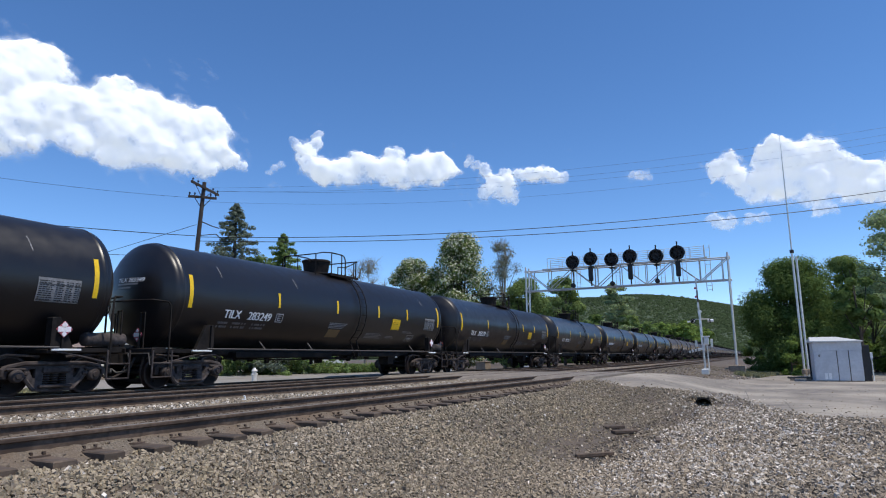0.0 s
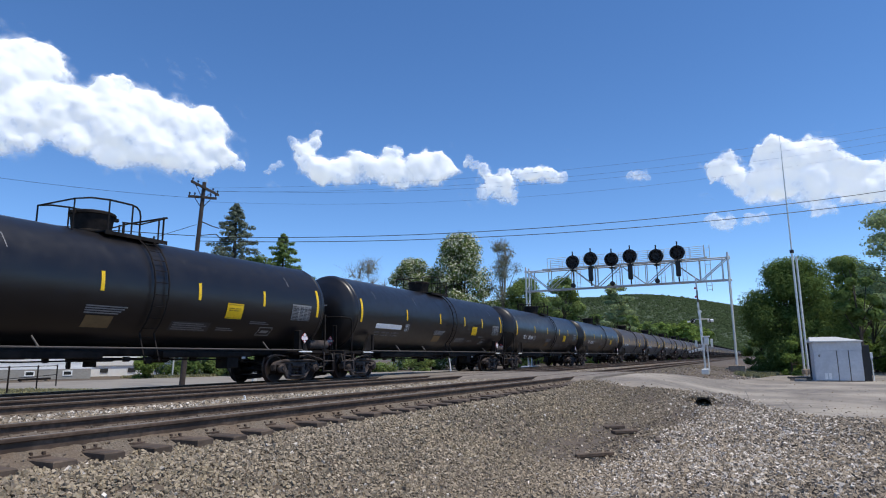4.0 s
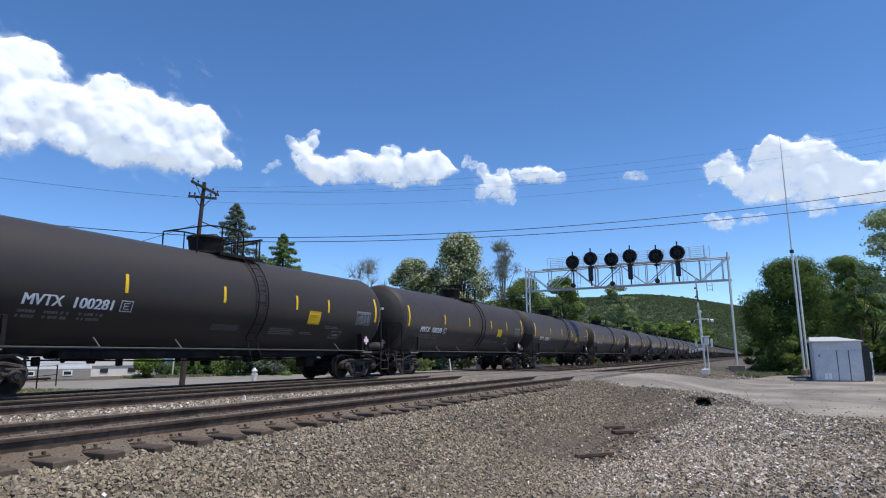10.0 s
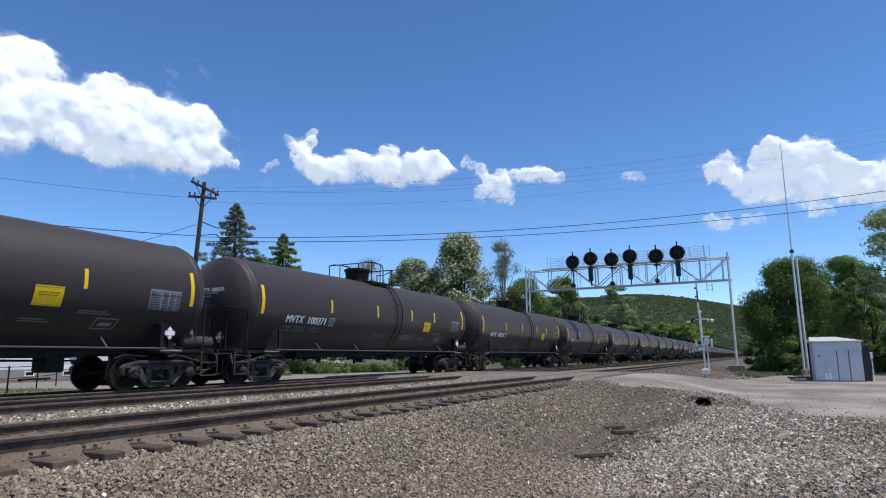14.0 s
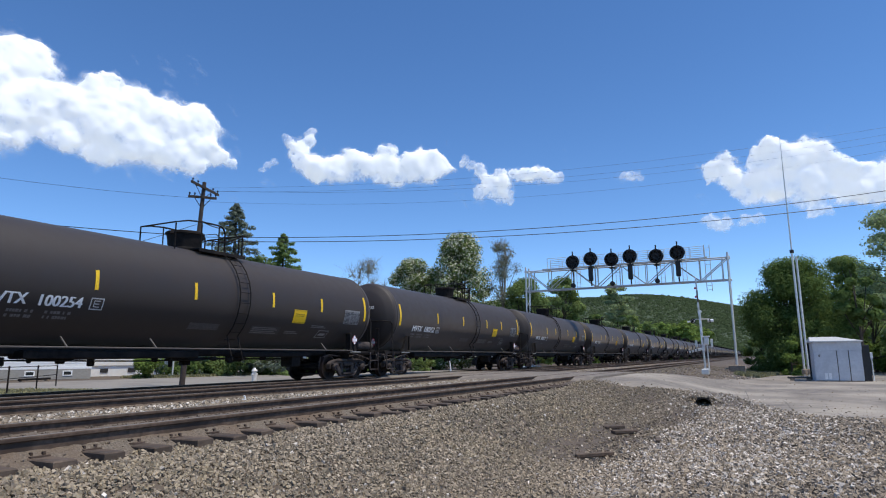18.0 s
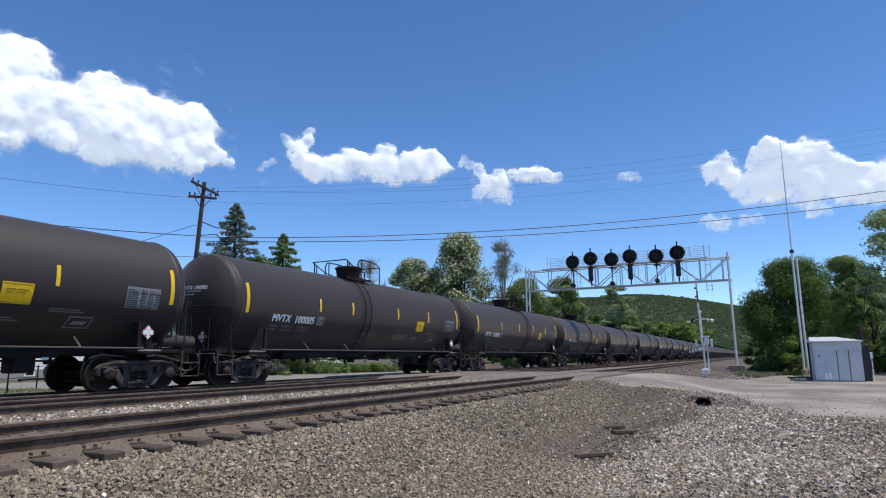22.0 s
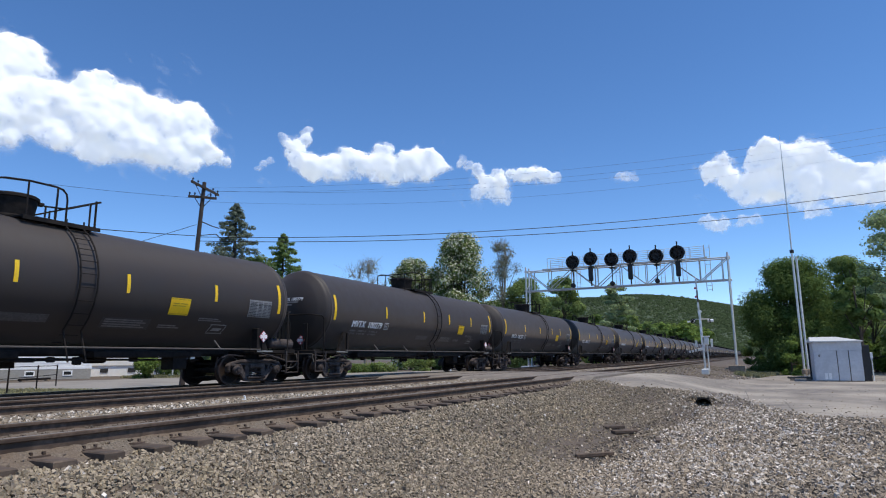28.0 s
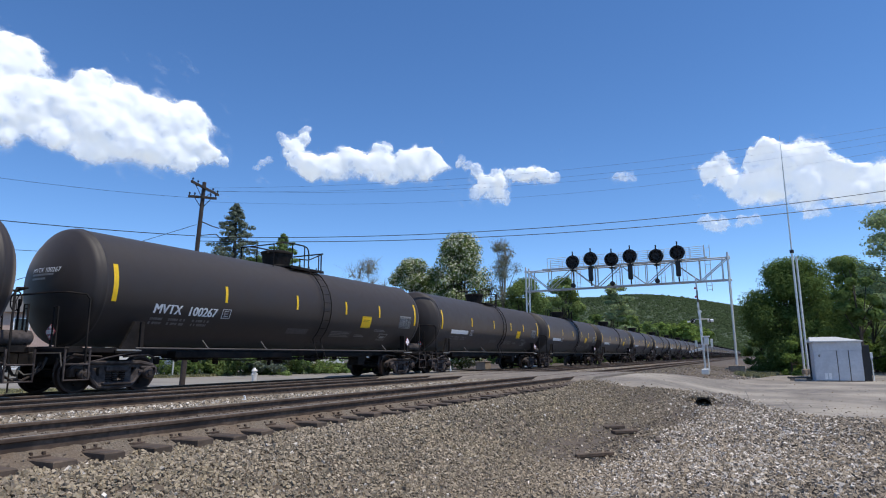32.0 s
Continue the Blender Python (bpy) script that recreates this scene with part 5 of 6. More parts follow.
pole = build_pole(23.0, 26.35, -0.6, 10.85, "dark weathered wooden utility pole with two crossarms", ((0.34, 18, 2.75), (0.86, -50, 1.45)), 0)
pole.matrix_basis = Matrix.Translation((22.98, 26.79, -0.6)) @ Matrix.Rotation(radians(2.9), 4, Vector((0.89, 0.45, 0)))
part("bracket", Build().rod((0, 0, 7.9), (0.35, -0.9, 8.0), 0.02, seg=6).rod((0.35, -0.9, 8.0), (0.45, -1.1, 7.8), 0.03, seg=6), M_POLE, pole)
part("bracket", Build().rod((0, 0, 8.7), (0.55, -0.35, 8.5), 0.03, seg=6).rod((0.55, -0.35, 8.5), (0.9, -0.5, 8.45), 0.025, seg=6), M_POLE, pole)
build_pole(37.0, -11.2, -0.8, 12.8, "plain wooden utility pole carrying the wires", ((0.3, 80, 2.0),), 0)
build_pole(2.0, 32.0, -0.6, 10.0, "wooden utility pole farther along the street", ((0.3, -60, 2.0),), 0)


def build_wire(a, b, sag, r, label):
    a, b = Vector(a), Vector(b)
    pts = []
    for k in range(25):
        f = k / 24
        pts.append(a.lerp(b, f) - Vector((0, 0, 4 * sag * f * (1 - f))))
    side = (b - a).cross(Vector((0, 0, 1))).normalized()
    ring = [p + (side * math.cos(q * math.tau / 5) + Vector((0, 0, 1)) * math.sin(q * math.tau / 5)) * r for p in pts for q in range(5)]
    w = Build().add(ring, [(k * 5 + q, k * 5 + (q + 1) % 5, k * 5 + 5 + (q + 1) % 5, k * 5 + 5 + q) for k in range(24) for q in range(5)])
    return tagged(new("overhead_wire", w.mesh("overhead_wire", M_CABLE)), label, "wire", "overhead wires")


for k in range(2):
    build_wire((22.95, 26.3, 6.95 + 0.22 * k), (37.0, -11.2, 8.5 + 0.6 * k), 0.9 + 0.08 * k, 0.018, "thick black cable sagging across the tracks")
for k, (dy, z) in enumerate(((-0.6, 9.9), (0.0, 9.75), (0.7, 9.85), (0.3, 9.2))):
    build_wire((23.3, 26.3 + 0.5 * dy, z), (37.0, -11.2 + 0.4 * dy, 12.3 - 0.35 * k), 1.0 + 0.12 * k, 0.0045, "thin overhead wire high above the train")
for z0, z1, sag, r in ((9.3, 8.6, 0.5, 0.008), (7.23, 6.6, 0.30, 0.020), (6.1, 5.2, 0.3, 0.012)):
    build_wire((22.9, 26.4, z0), (2.0, 32.0, z1), sag, r, "black service wire along the street")
build_wire((22.95, 26.4, 7.85), (5.3, 31.1, -0.65), 0.0, 0.014, "steel guy wire staying the utility pole")


# ---- trees ----
def leaf_cloud(centres, radii, count, size, rng, flat=0.85):
    """Small leaf blades scattered through a set of clumps; returns vertices and quads."""
    centres, radii = np.array(centres, float), np.array(radii, float)
    weight = radii ** 2
    pick = rng.choice(len(centres), count, p=weight / weight.sum())
    d = rng.normal(size=(count, 3))
    d /= np.linalg.norm(d, axis=1)[:, None]
    r = radii[pick] * (0.30 + 0.85 * rng.random(count) ** 0.6)
    p = centres[pick] + d * r[:, None] * np.array([1, 1, flat])
    # blades mostly face out of their clump and a little upwards
    face = d + np.array([0, 0, 0.40]) + 0.34 * rng.normal(size=(count, 3))
    u = np.cross(rng.normal(size=(count, 3)), face)
    u /= np.linalg.norm(u, axis=1)[:, None]
    w = np.cross(u, face)
    w /= np.linalg.norm(w, axis=1)[:, None]
    s = size * (0.6 + 0.8 * rng.random(count))[:, None]
    v = np.stack([p - u * s, p + w * s * 0.6, p + u * s, p - w * s * 0.6], 1)
    return v.reshape(-1, 3), np.arange(count * 4).reshape(-1, 4)


def build_tree(x, y, z, height, width, kind, seed, low=0.15, count=9000, size=0.15, label="", clumps=40, name="tree", lean=0.0, category="tree"):
    rng = np.random.default_rng(seed)
    t = thing(name, label or "leafy green broadleaf tree beside the railway", category, at=(x, y, z))
    b = Build()
    trunk_top = height * (0.55 if kind not in ("spruce", "cedar") else 0.97)
    r = 0.014 * height + 0.03
    b.rod((0, 0, -0.3), (lean * 0.3, 0, trunk_top * 0.5), r, r * 0.75, 9).rod((lean * 0.3, 0, trunk_top * 0.5), (lean, 0, trunk_top), r * 0.75, r * 0.35, 9)
    centres, radii = [], []
    if kind in ("spruce", "cedar"):
        for k in range(clumps * 4):
            f = (k + 0.5) / (clumps * 4)
            h = height * (low + (1 - low) * f)
            reach = width / 2 * (1 - f) ** 0.9 + 0.10
            reach *= 0.75 + 0.5 * rng.random()
            a = k * 2.4 + rng.random()
            for q in (0.3, 0.6, 0.85, 1.0):
                centres.append((reach * q * math.cos(a), reach * q * math.sin(a), h - 0.22 * reach * q + 0.10 * reach * q * q))
                radii.append(0.22 + 0.42 * (1 - f) * (1.25 - q))
            b.rod((0, 0, h), centres[-1], 0.03, 0.01, 4, False)
    elif kind == "pine":
        for k in range(clumps):
            h = height * (low + (1 - low) * (k + rng.random()) / clumps)
            reach = width / 2 * (0.35 + 0.65 * rng.random()) * (1.15 - 0.6 * (h / height) ** 2)
            a = rng.random() * math.tau
            tip = Vector((reach * math.cos(a) + lean, reach * math.sin(a), h + 0.3 * reach * (rng.random() - 0.2)))
            b.rod((lean * h / height, 0, h - 0.15 * reach), tip, 0.05, 0.02, 5, False)
            for q in (0.55, 0.8, 1.0):
                centres.append(tuple(Vector((lean * h / height, 0, h)).lerp(tip, q)))
                radii.append(width * (0.07 + 0.05 * rng.random()))
    else:
        while len(centres) < clumps:
            f = rng.random()
            h = low + (1 - low) * f
            prof = math.sin(math.pi * min(1, (0.14 + 0.82 * f) ** 0.85)) ** 0.55
            a, q = rng.random() * math.tau, rng.random() ** 0.45
            rad = width * (0.07 + 0.09 * rng.random())
            reach = max(0, width / 2 * prof - rad * 0.6) * q
            centres.append((reach * math.cos(a) + lean * f, reach * math.sin(a), min(height * h, height - rad * 0.8)))
            radii.append(rad)
        if kind == "bare":
            # fine twigs reaching up and out through a thin crown
            radii = [q * 1.5 for q in radii]
            for c in centres:
                for _ in range(22):
                    d = Vector((rng.normal(0, 0.35), rng.normal(0, 0.35), 0.45 + 0.4 * rng.random())) * width * 0.22
                    b.rod(Vector(c) - d * 0.5, Vector(c) + d * (0.7 + 0.7 * rng.random()), 0.016, 0.005, 3, False)
        for c in centres[: clumps * 2 // 3]:
            st = Vector((lean * 0.5, 0, min(c[2] * 0.8, trunk_top * (0.4 + 0.6 * rng.random()))))
            b.rod(st, c, r * 0.35, r * 0.1, 5, False)
    part("trunk", b, M_TWIG if kind == "bare" else M_BARK, t)
    v, f = leaf_cloud(centres, radii, count, size, rng, 0.5 if kind == "pine" else 0.85)
    part("crown", numpy_mesh("crown", v, f, M_LEAF[kind]), None, t)
    return t


build_tree(41.9, 43.0, -0.6, 15.7, 15.0, "spruce", 1, 0.03, 52000, 0.09, "tall dark blue-green spruce tree behind the tracks", 34)
build_tree(44.9, 39.8, -0.6, 13.0, 15.0, "cedar", 2, 0.03, 38000, 0.10, "shorter bushy green cedar beside the pole line", 30)
build_tree(43.2, 41.6, -0.6, 11.2, 5.0, "broad", 12, 0.1, 7000, 0.14, "bushy green tree between two spruces", 30)
build_tree(67.8, 32.2, -0.6, 16.3, 9.8, "blossom", 3, 0.06, 46000, 0.15, "large rounded chestnut tree in pale blossom", 130)
build_tree(65.0, 37.4, -0.6, 13.2, 7.2, "blossom", 4, 0.06, 26000, 0.13, "smaller flowering tree beside a larger one", 70)
build_tree(66.5, 35.2, -0.6, 11.8, 6.5, "broad", 14, 0.05, 20000, 0.13, "bushy green tree behind the train", 60)
build_tree(69.9, 27.4, -0.6, 15.0, 5.2, "bare", 6, 0.25, 12000, 0.06, "thin pale tree with sparse spring leaves", 34)
build_tree(62.2, 42.0, -0.6, 12.8, 6.5, "bare", 7, 0.4, 5000, 0.055, "bare twiggy tree against the sky", 26)
build_tree(70.5, 25.0, -0.6, 10.6, 7.5, "broad", 8, 0.05, 22000, 0.12, "dense green tree by the signal bridge", 70)
build_tree(82.0, 23.6, -0.6, 12.4, 6.4, "broad", 9, 0.1, 9000, 0.16, "round green tree behind the signal bridge", 36)
build_tree(112.0, 22.5, -0.6, 13.8, 8.0, "pine", 10, 0.25, 8000, 0.18, "loose branched pine behind the signal bridge", 34)
build_tree(60.0, -2.80, -0.8, 9.6, 9.0, "dark", 5, 0.02, 90000, 0.085, "dense round dark green tree by the crossing", 170)
build_tree(74.0, -8.0, -0.8, 11.3, 7.8, "broad", 15, 0.02, 34000, 0.10, "tall leafy green tree behind the shed", 100)
build_tree(66.0, -8.6, -0.8, 9.0, 6.0, "bush", 16, 0.02, 24000, 0.10, "bright green tree behind the shed", 40)
build_tree(58.5, -10.0, -0.8, 12.9, 8.6, "pine", 17, 0.22, 12000, 0.11, "tall open pine tree beside the shed", 44, lean=-0.6)
build_tree(64.0, -13.0, -0.8, 9.5, 8.0, "broad", 18, 0.02, 20000, 0.12, "dark green tree at the edge of the woods", 50)
build_tree(53.9, -1.75, -0.8, 2.9, 2.5, "bush", 19, 0.02, 8000, 0.08, "bright green young shrub under a dark tree", 22, name="shrub", category="shrub")
build_tree(51.5, -6.05, -0.8, 8.0, 3.5, "dark", 20, 0.35, 4000, 0.14, "slim dark tree with a bare brown trunk", 20)

# added foliage: its dark mass stands for the tree's shadow on the ground
build_tree(67.0, 0.15, -0.9, 4.6, 3.6, "dark", 21, 0.02, 16000, 0.085, "added dark foliage filling the shaded foot of a round tree", 40, name="shrub", category="shrub")

# rows of trees along both sides of the line, copied from three kinds
rng_row = np.random.default_rng(77)
kinds = [build_tree(100 + 14 * k, 34 + 4 * k, -0.6, 11 + 1.5 * k, 8.5, ("broad", "dark", "broad")[k], 40 + k, 0.03, 2600, 0.36, "green lineside tree in a leafy row", 36) for k in range(3)]
for k in range(46):
    d = 95 + 8.5 * k + rng_row.random() * 8
    side = k % 3
    y = (28 + 0.03 * d + 14 * rng_row.random()) if side else (-7.5 - 0.012 * d - 9 * rng_row.random())
    m = Matrix.Translation((d, y, -0.7)) @ Matrix.Rotation(rng_row.random() * math.tau, 4, "Z")
    t = copy_thing(kinds[k % 3], m)
    f = 0.65 + 0.5 * rng_row.random()
    t.scale = (f, f, f * (0.85 + 0.3 * rng_row.random()))

# a lighter belt of young trees under the hill
belt = build_tree(150, 52, -0.6, 11.0, 10.0, "bush", 48, 0.02, 3200, 0.42, "bright green young tree in a belt under the hill", 40)
for k in range(34):
    d = 120 + 5.2 * k + rng_row.random() * 10
    t = copy_thing(belt, Matrix.Translation((d, (0.16 + 0.20 * rng_row.random()) * d + 8, -0.7)) @ Matrix.Rotation(rng_row.random() * math.tau, 4, "Z"))
    f = (0.50 + 0.28 * rng_row.random()) * d / 165
    t.scale = (f * 1.15, f * 1.15, f)

for k in range(40):
    d = 210 + 7.0 * k + rng_row.random() * 12
    t = copy_thing(belt, Matrix.Translation((d, (0.09 + 0.24 * rng_row.random()) * d, -0.7)) @ Matrix.Rotation(rng_row.random() * math.tau, 4, "Z"))
    f = (0.036 + 0.020 * rng_row.random()) * d / 11.0
    t.scale = (f * 1.3, f * 1.3, f)

# hedge and shrubs beyond the street
for k, (x, y, h, w, kd) in enumerate(((33, 42.5, 1.6, 3.2, "bush"), (37, 43.0, 1.5, 4.5, "dark"), (40, 41.5, 1.7, 4.5, "broad"), (44.0, 41, 1.05, 4.5, "dark"), (47.5, 39.5, 0.85, 4.0, "broad"), (49.3, 38.5, 0.8, 4.0, "dark"), (51, 37.5, 0.85, 4.2, "broad"), (53, 36.5, 0.85, 4.2, "dark"), (55, 35.5, 0.95, 4.5, "broad"), (58.0, 32.5, 1.5, 4, "broad"))):
    build_tree(x, y, -0.62, h, w, kd, 100 + k, 0.02, 3500, 0.10, "low green shrub at the far side of the street", 24, name="shrub", category="shrub")


# ---- house, trailer and fence across the street ----
M_FOUNDATION = material("grey block foundation", (0.36, 0.335, 0.29), 0.9, vary=0.15, grain=8, stain=1.5, bump=0.1)


def build_house():
    h = thing("house", "two-tone house, white siding below pink beige stucco", "house", at=(26.0, 53.6, -0.6), turn=-28)
    part("foundation", Build().box((15.9, 7.98, 0.76), (0, 0, 0.38)), M_FOUNDATION, h, smooth=0)
    for k in range(5):
        part("siding_board", Build().box((16.0, 8.0, 0.20), (0, 0.012 * (k % 2), 0.85 + k * 0.21), None, 0.012), M_PAINT_WHITE, h, smooth=0)
    part("upper_wall", Build().box((15.7, 7.7, 3.14), (0, 0, 3.36)), M_STUCCO, h, smooth=0)
    part("roof", Build().prism([(-4.2, 4.92), (4.2, 4.92), (0, 6.5)], -8.4, 8.4, "X"), M_ROOF, h, smooth=0)
    for x in (-6.0, -3.0, 0.4, 3.2, 5.6):
        w = part("window", Build().box((0.9, 0.06, 1.1), (x, -3.88, 3.9)), M_GLASS, h)
        part("frame", Build().plate([[(x - 0.52, 3.28), (x + 0.52, 3.28), (x + 0.52, 4.52), (x - 0.52, 4.52)], [(x - 0.44, 3.36), (x + 0.44, 3.36), (x + 0.44, 4.44), (x - 0.44, 4.44)]], -3.95, -3.86), M_PAINT_WHITE, w)
        v = part("cellar_window", Build().box((0.5, 0.05, 0.26), (x + 0.8, -3.98, 0.45)), M_GLASS, h)
        part("frame", Build().plate([[(x + 0.48, 0.26), (x + 1.12, 0.26), (x + 1.12, 0.64), (x + 0.48, 0.64)], [(x + 0.56, 0.33), (x + 1.04, 0.33), (x + 1.04, 0.57), (x + 0.56, 0.57)]], -4.03, -3.97), M_PAINT_WHITE, v)
    return h


house = build_house()


def build_trailer(x, y, turn, length, label):
    t = thing("mobile_home", label, "mobile home", "mobile homes", at=(x, y, -0.6), turn=turn)
    part("skirt", Build().box((length - 0.2, 3.4, 0.9), (0, 0, 0.45)), M_PAINT_WHITE, t, "white skirting panels")
    part("wall", Build().box((length, 3.6, 2.3), (0, 0, 2.05), None, 0.03), M_PAINT_WHITE, t)
    part("roof", Build().box((length + 0.3, 3.9, 0.15), (0, 0, 3.28), None, 0.04), M_SHEDROOF, t)
    for k in range(4):
        xk = -length * 0.36 + k * length * 0.24
        part("window", Build().box((1.1, 0.04, 0.9), (xk, -1.82, 2.3)), M_GLASS, t)
        part("vent", Build().box((0.6, 0.05, 0.35), (xk + 0.6, -1.72, 0.50)), M_DARK, t, "dark patch on the skirting")
    return t


build_tree(20.5, 62.0, -0.6, 10.5, 8.0, "dark", 61, 0.1, 6000, 0.2, "green tree behind the house", 36)
build_tree(29.0, 62.0, -0.6, 10.0, 8.0, "broad", 62, 0.1, 6000, 0.2, "green tree behind the house roof", 36)
build_trailer(39.0, 51.5, -34, 9.0, "white mobile home behind green shrubs")
build_trailer(51.8, 42.9, -55, 8.6, "long white mobile home behind a low hedge")


def build_fence():
    f = thing("pipe_fence", "dark metal pipe fence along the street", "fence", at=(0, 0, -0.6))
    pts = [(9.0, 25.2), (12.2, 26.8), (15.4, 28.3), (18.4, 31.4), (21.3, 34.6)]
    for x, y in pts:
        part("post", Build().rod((x, y, -0.2), (x, y, 1.15), 0.034, seg=8), M_FRAME, f)
    for a, b in zip(pts, pts[1:]):
        for z in (0.62, 1.1):
            part("rail", Build().rod((*a, z), (*b, z), 0.016, seg=8), M_FRAME, f)
    return f


fence = build_fence()

# ---- small things ----


def build_hydrant():
    h = thing("marker_post", "stubby white utility pedestal beside the street", "pedestal", at=(27.2, 25.9, -0.58))
    part("barrel", Build().lathe([(0, 0.20), (0.05, 0.20), (0.06, 0.14), (0.62, 0.13), (0.66, 0.17), (0.72, 0.15), (0.82, 0.06), (0.86, 0.02)], "Z", (0, 0, 0), 16), M_SHEDROOF, h)
    for s in (-1, 1):
        part("cap", Build().rod((0.12 * s, 0, 0.48), (0.22 * s, 0, 0.48), 0.06, seg=10), M_SHEDROOF, h)
    return h


build_hydrant()
stake = thing("leaning_stake", "white wooden stake leaning beside the crossing", "stake", at=(49.2, 24.4, -0.6))
part("board", Build().box((0.14, 0.06, 1.5), (0, 0, 0.7), Matrix.Rotation(radians(-14), 3, "Y"), 0.01), M_WHITE, stake)
box_c = thing("relay_box", "pale concrete relay box beside the track", "relay box", at=(50.4, 21.8, -0.62))
part("body", Build().box((1.2, 0.9, 0.95), (0, 0, 0.47), None, 0.03), M_CONC, box_c)
part("lid", Build().box((1.3, 1.0, 0.08), (0, 0, 0.99), None, 0.02), M_CONC, box_c)
for x, y, h, lab in ((35.2, 42.2, 1.7, "grey wooden post by the shrubs"), (35.9, 41.7, 1.5, "brown wooden post by the shrubs")):
    p = thing("wooden_post", lab, "post", at=(x, y, -0.6))
    part("post", Build().rod((0, 0, -0.2), (0.08, 0, h), 0.07, 0.06, 8), M_POLE if "brown" in lab else M_SHEDROOF, p)


def build_culvert():
    c = thing("culvert_pipe", "corrugated culvert mouth in gravel, inner shade painted black", "culvert", at=(20.05, 1.71, -0.77), turn=5)
    # pipe and plug are coloured black to stand for the shade within
    part("pipe", Build().lathe([(1.6, 0.235), (-0.03, 0.235), (-0.05, 0.228), (-0.03, 0.220), (1.6, 0.220)], "X", (0, 0, 0.03), 22, False), M_HOLE, c)
    part("plug", Build().lathe([(1.55, 0.222), (1.58, 0.02)], "X", (0, 0, 0.03), 22), M_HOLE, c)
    return c


build_culvert()


def plank(x, y, turn, length, label, w=0.16, tilt=0.0):
    p = thing("plank", label, "plank", "scrap planks in the gravel", at=(x, y, float(ground_z(x, y)) + 0.06), turn=turn)
    part("board", Build().box((length, w, 0.07), (0, 0, 0), Matrix.Rotation(radians(tilt), 3, "Y"), 0.012), M_TIE, p)
    return p


plank(15.3, 3.3, -48, 0.48, "dark weathered scrap plank lying in gravel")
plank(14.7, 2.95, -50, 0.55, "dark split scrap plank lying in gravel", 0.2)
plank(11.1, 2.75, -42, 0.75, "thin dark scrap stick in the gravel", 0.08)
plank(13.2, 2.0, 10, 0.5, "short broken board in the gravel", 0.1)
tr = thing("parking_bar", "low dark steel bar on blocks beside the shed", "barrier", at=(43.0, -1.75, -0.72))
part("bar", Build().box((0.12, 1.3, 0.12), (0, 0, 0.12), None, 0.02), M_RAILING, tr)
for y in (-0.45, 0.4):
    part("block", Build().box((0.25, 0.25, 0.12), (0, y, 0.0)), M_CONC, tr)
bar = thing("parking_bar", "low dark bar on the ground before the house", "barrier", at=(26.1, 44.8, -0.60), turn=23)
part("bar", Build().box((3.0, 0.14, 0.14), (0, 0, 0.14), None, 0.02), M_FRAME, bar)
for x in (-1.2, 1.2):
    part("block", Build().box((0.2, 0.25, 0.10), (x, 0, 0.03)), M_CONC, bar)
scrap = thing("rail_anchor", "small pale scrap of bent metal between the tracks", "scrap", at=(10.2, 9.9, -0.17))
part("plate", Build().box((0.22, 0.06, 0.02), (0, 0, 0.03), Matrix.Rotation(radians(20), 3, "Y")).box((0.02, 0.04, 0.13), (-0.05, 0, 0.08), Matrix.Rotation(radians(-20), 3, "Y")), M_WHITE, scrap)


# ---- grass ----
def build_grass():
    rng = np.random.default_rng(55)
    n = 42000
    x, y = -3 + 27 * rng.random(n), 19.6 + 17 * rng.random(n)
    m = rng.random(n) < smooth_step(18.8, 21.5, y)
    x2, y2 = 33 + rng.random(n) * 32, 40.5 + rng.random(n) * 5 - 0.15 * np.arange(n) / n
    x3, y3 = 48 + rng.random(n // 2) * 14, -6 + rng.random(n // 2) * 8
    x, y = np.concatenate([x[m], x2, x3]), np.concatenate([y[m], y2, y3])
    ok = ~inside(YARD, x, y) & ~inside(STREET, x, y) & ~((x > 24.5) & (x < 34) & (y < 23))
    x, y = x[ok], y[ok]
    z = ground_z(x, y)
    a, h = rng.random(len(x)) * math.tau, (0.08 + 0.16 * rng.random(len(x))) * np.where(x < 25, 0.42, 1.0)
    dx, dy = np.cos(a) * 0.05, np.sin(a) * 0.05
    lx, ly = rng.normal(0, 0.05, len(x)), rng.normal(0, 0.05, len(x))
    v = np.stack([np.stack([x - dx, y - dy, z], -1), np.stack([x + dx, y + dy, z], -1), np.stack([x + dx * 0.2 + lx, y + dy * 0.2 + ly, z + h], -1), np.stack([x - dx * 0.2 + lx, y - dy * 0.2 + ly, z + h], -1)], 1)
    return tagged(new("grass", numpy_mesh("grass", v.reshape(-1, 3), np.arange(len(x) * 4).reshape(-1, 4), M_GRASS)), "short dry grass on the verges", "grass", kind="stuff")


build_grass()


# ---- hill ----
def hill_z(x, y):
    ridge = 157 * np.exp(-((x - 1650) / 520) ** 2) * (1 - 0.30 * smooth_step(330, -60, y) - 0.25 * smooth_step(500, 1600, y))
    return ridge - 3 + 4 * np.sin(x * 0.011 + y * 0.017) * smooth_step(5, 40, ridge)


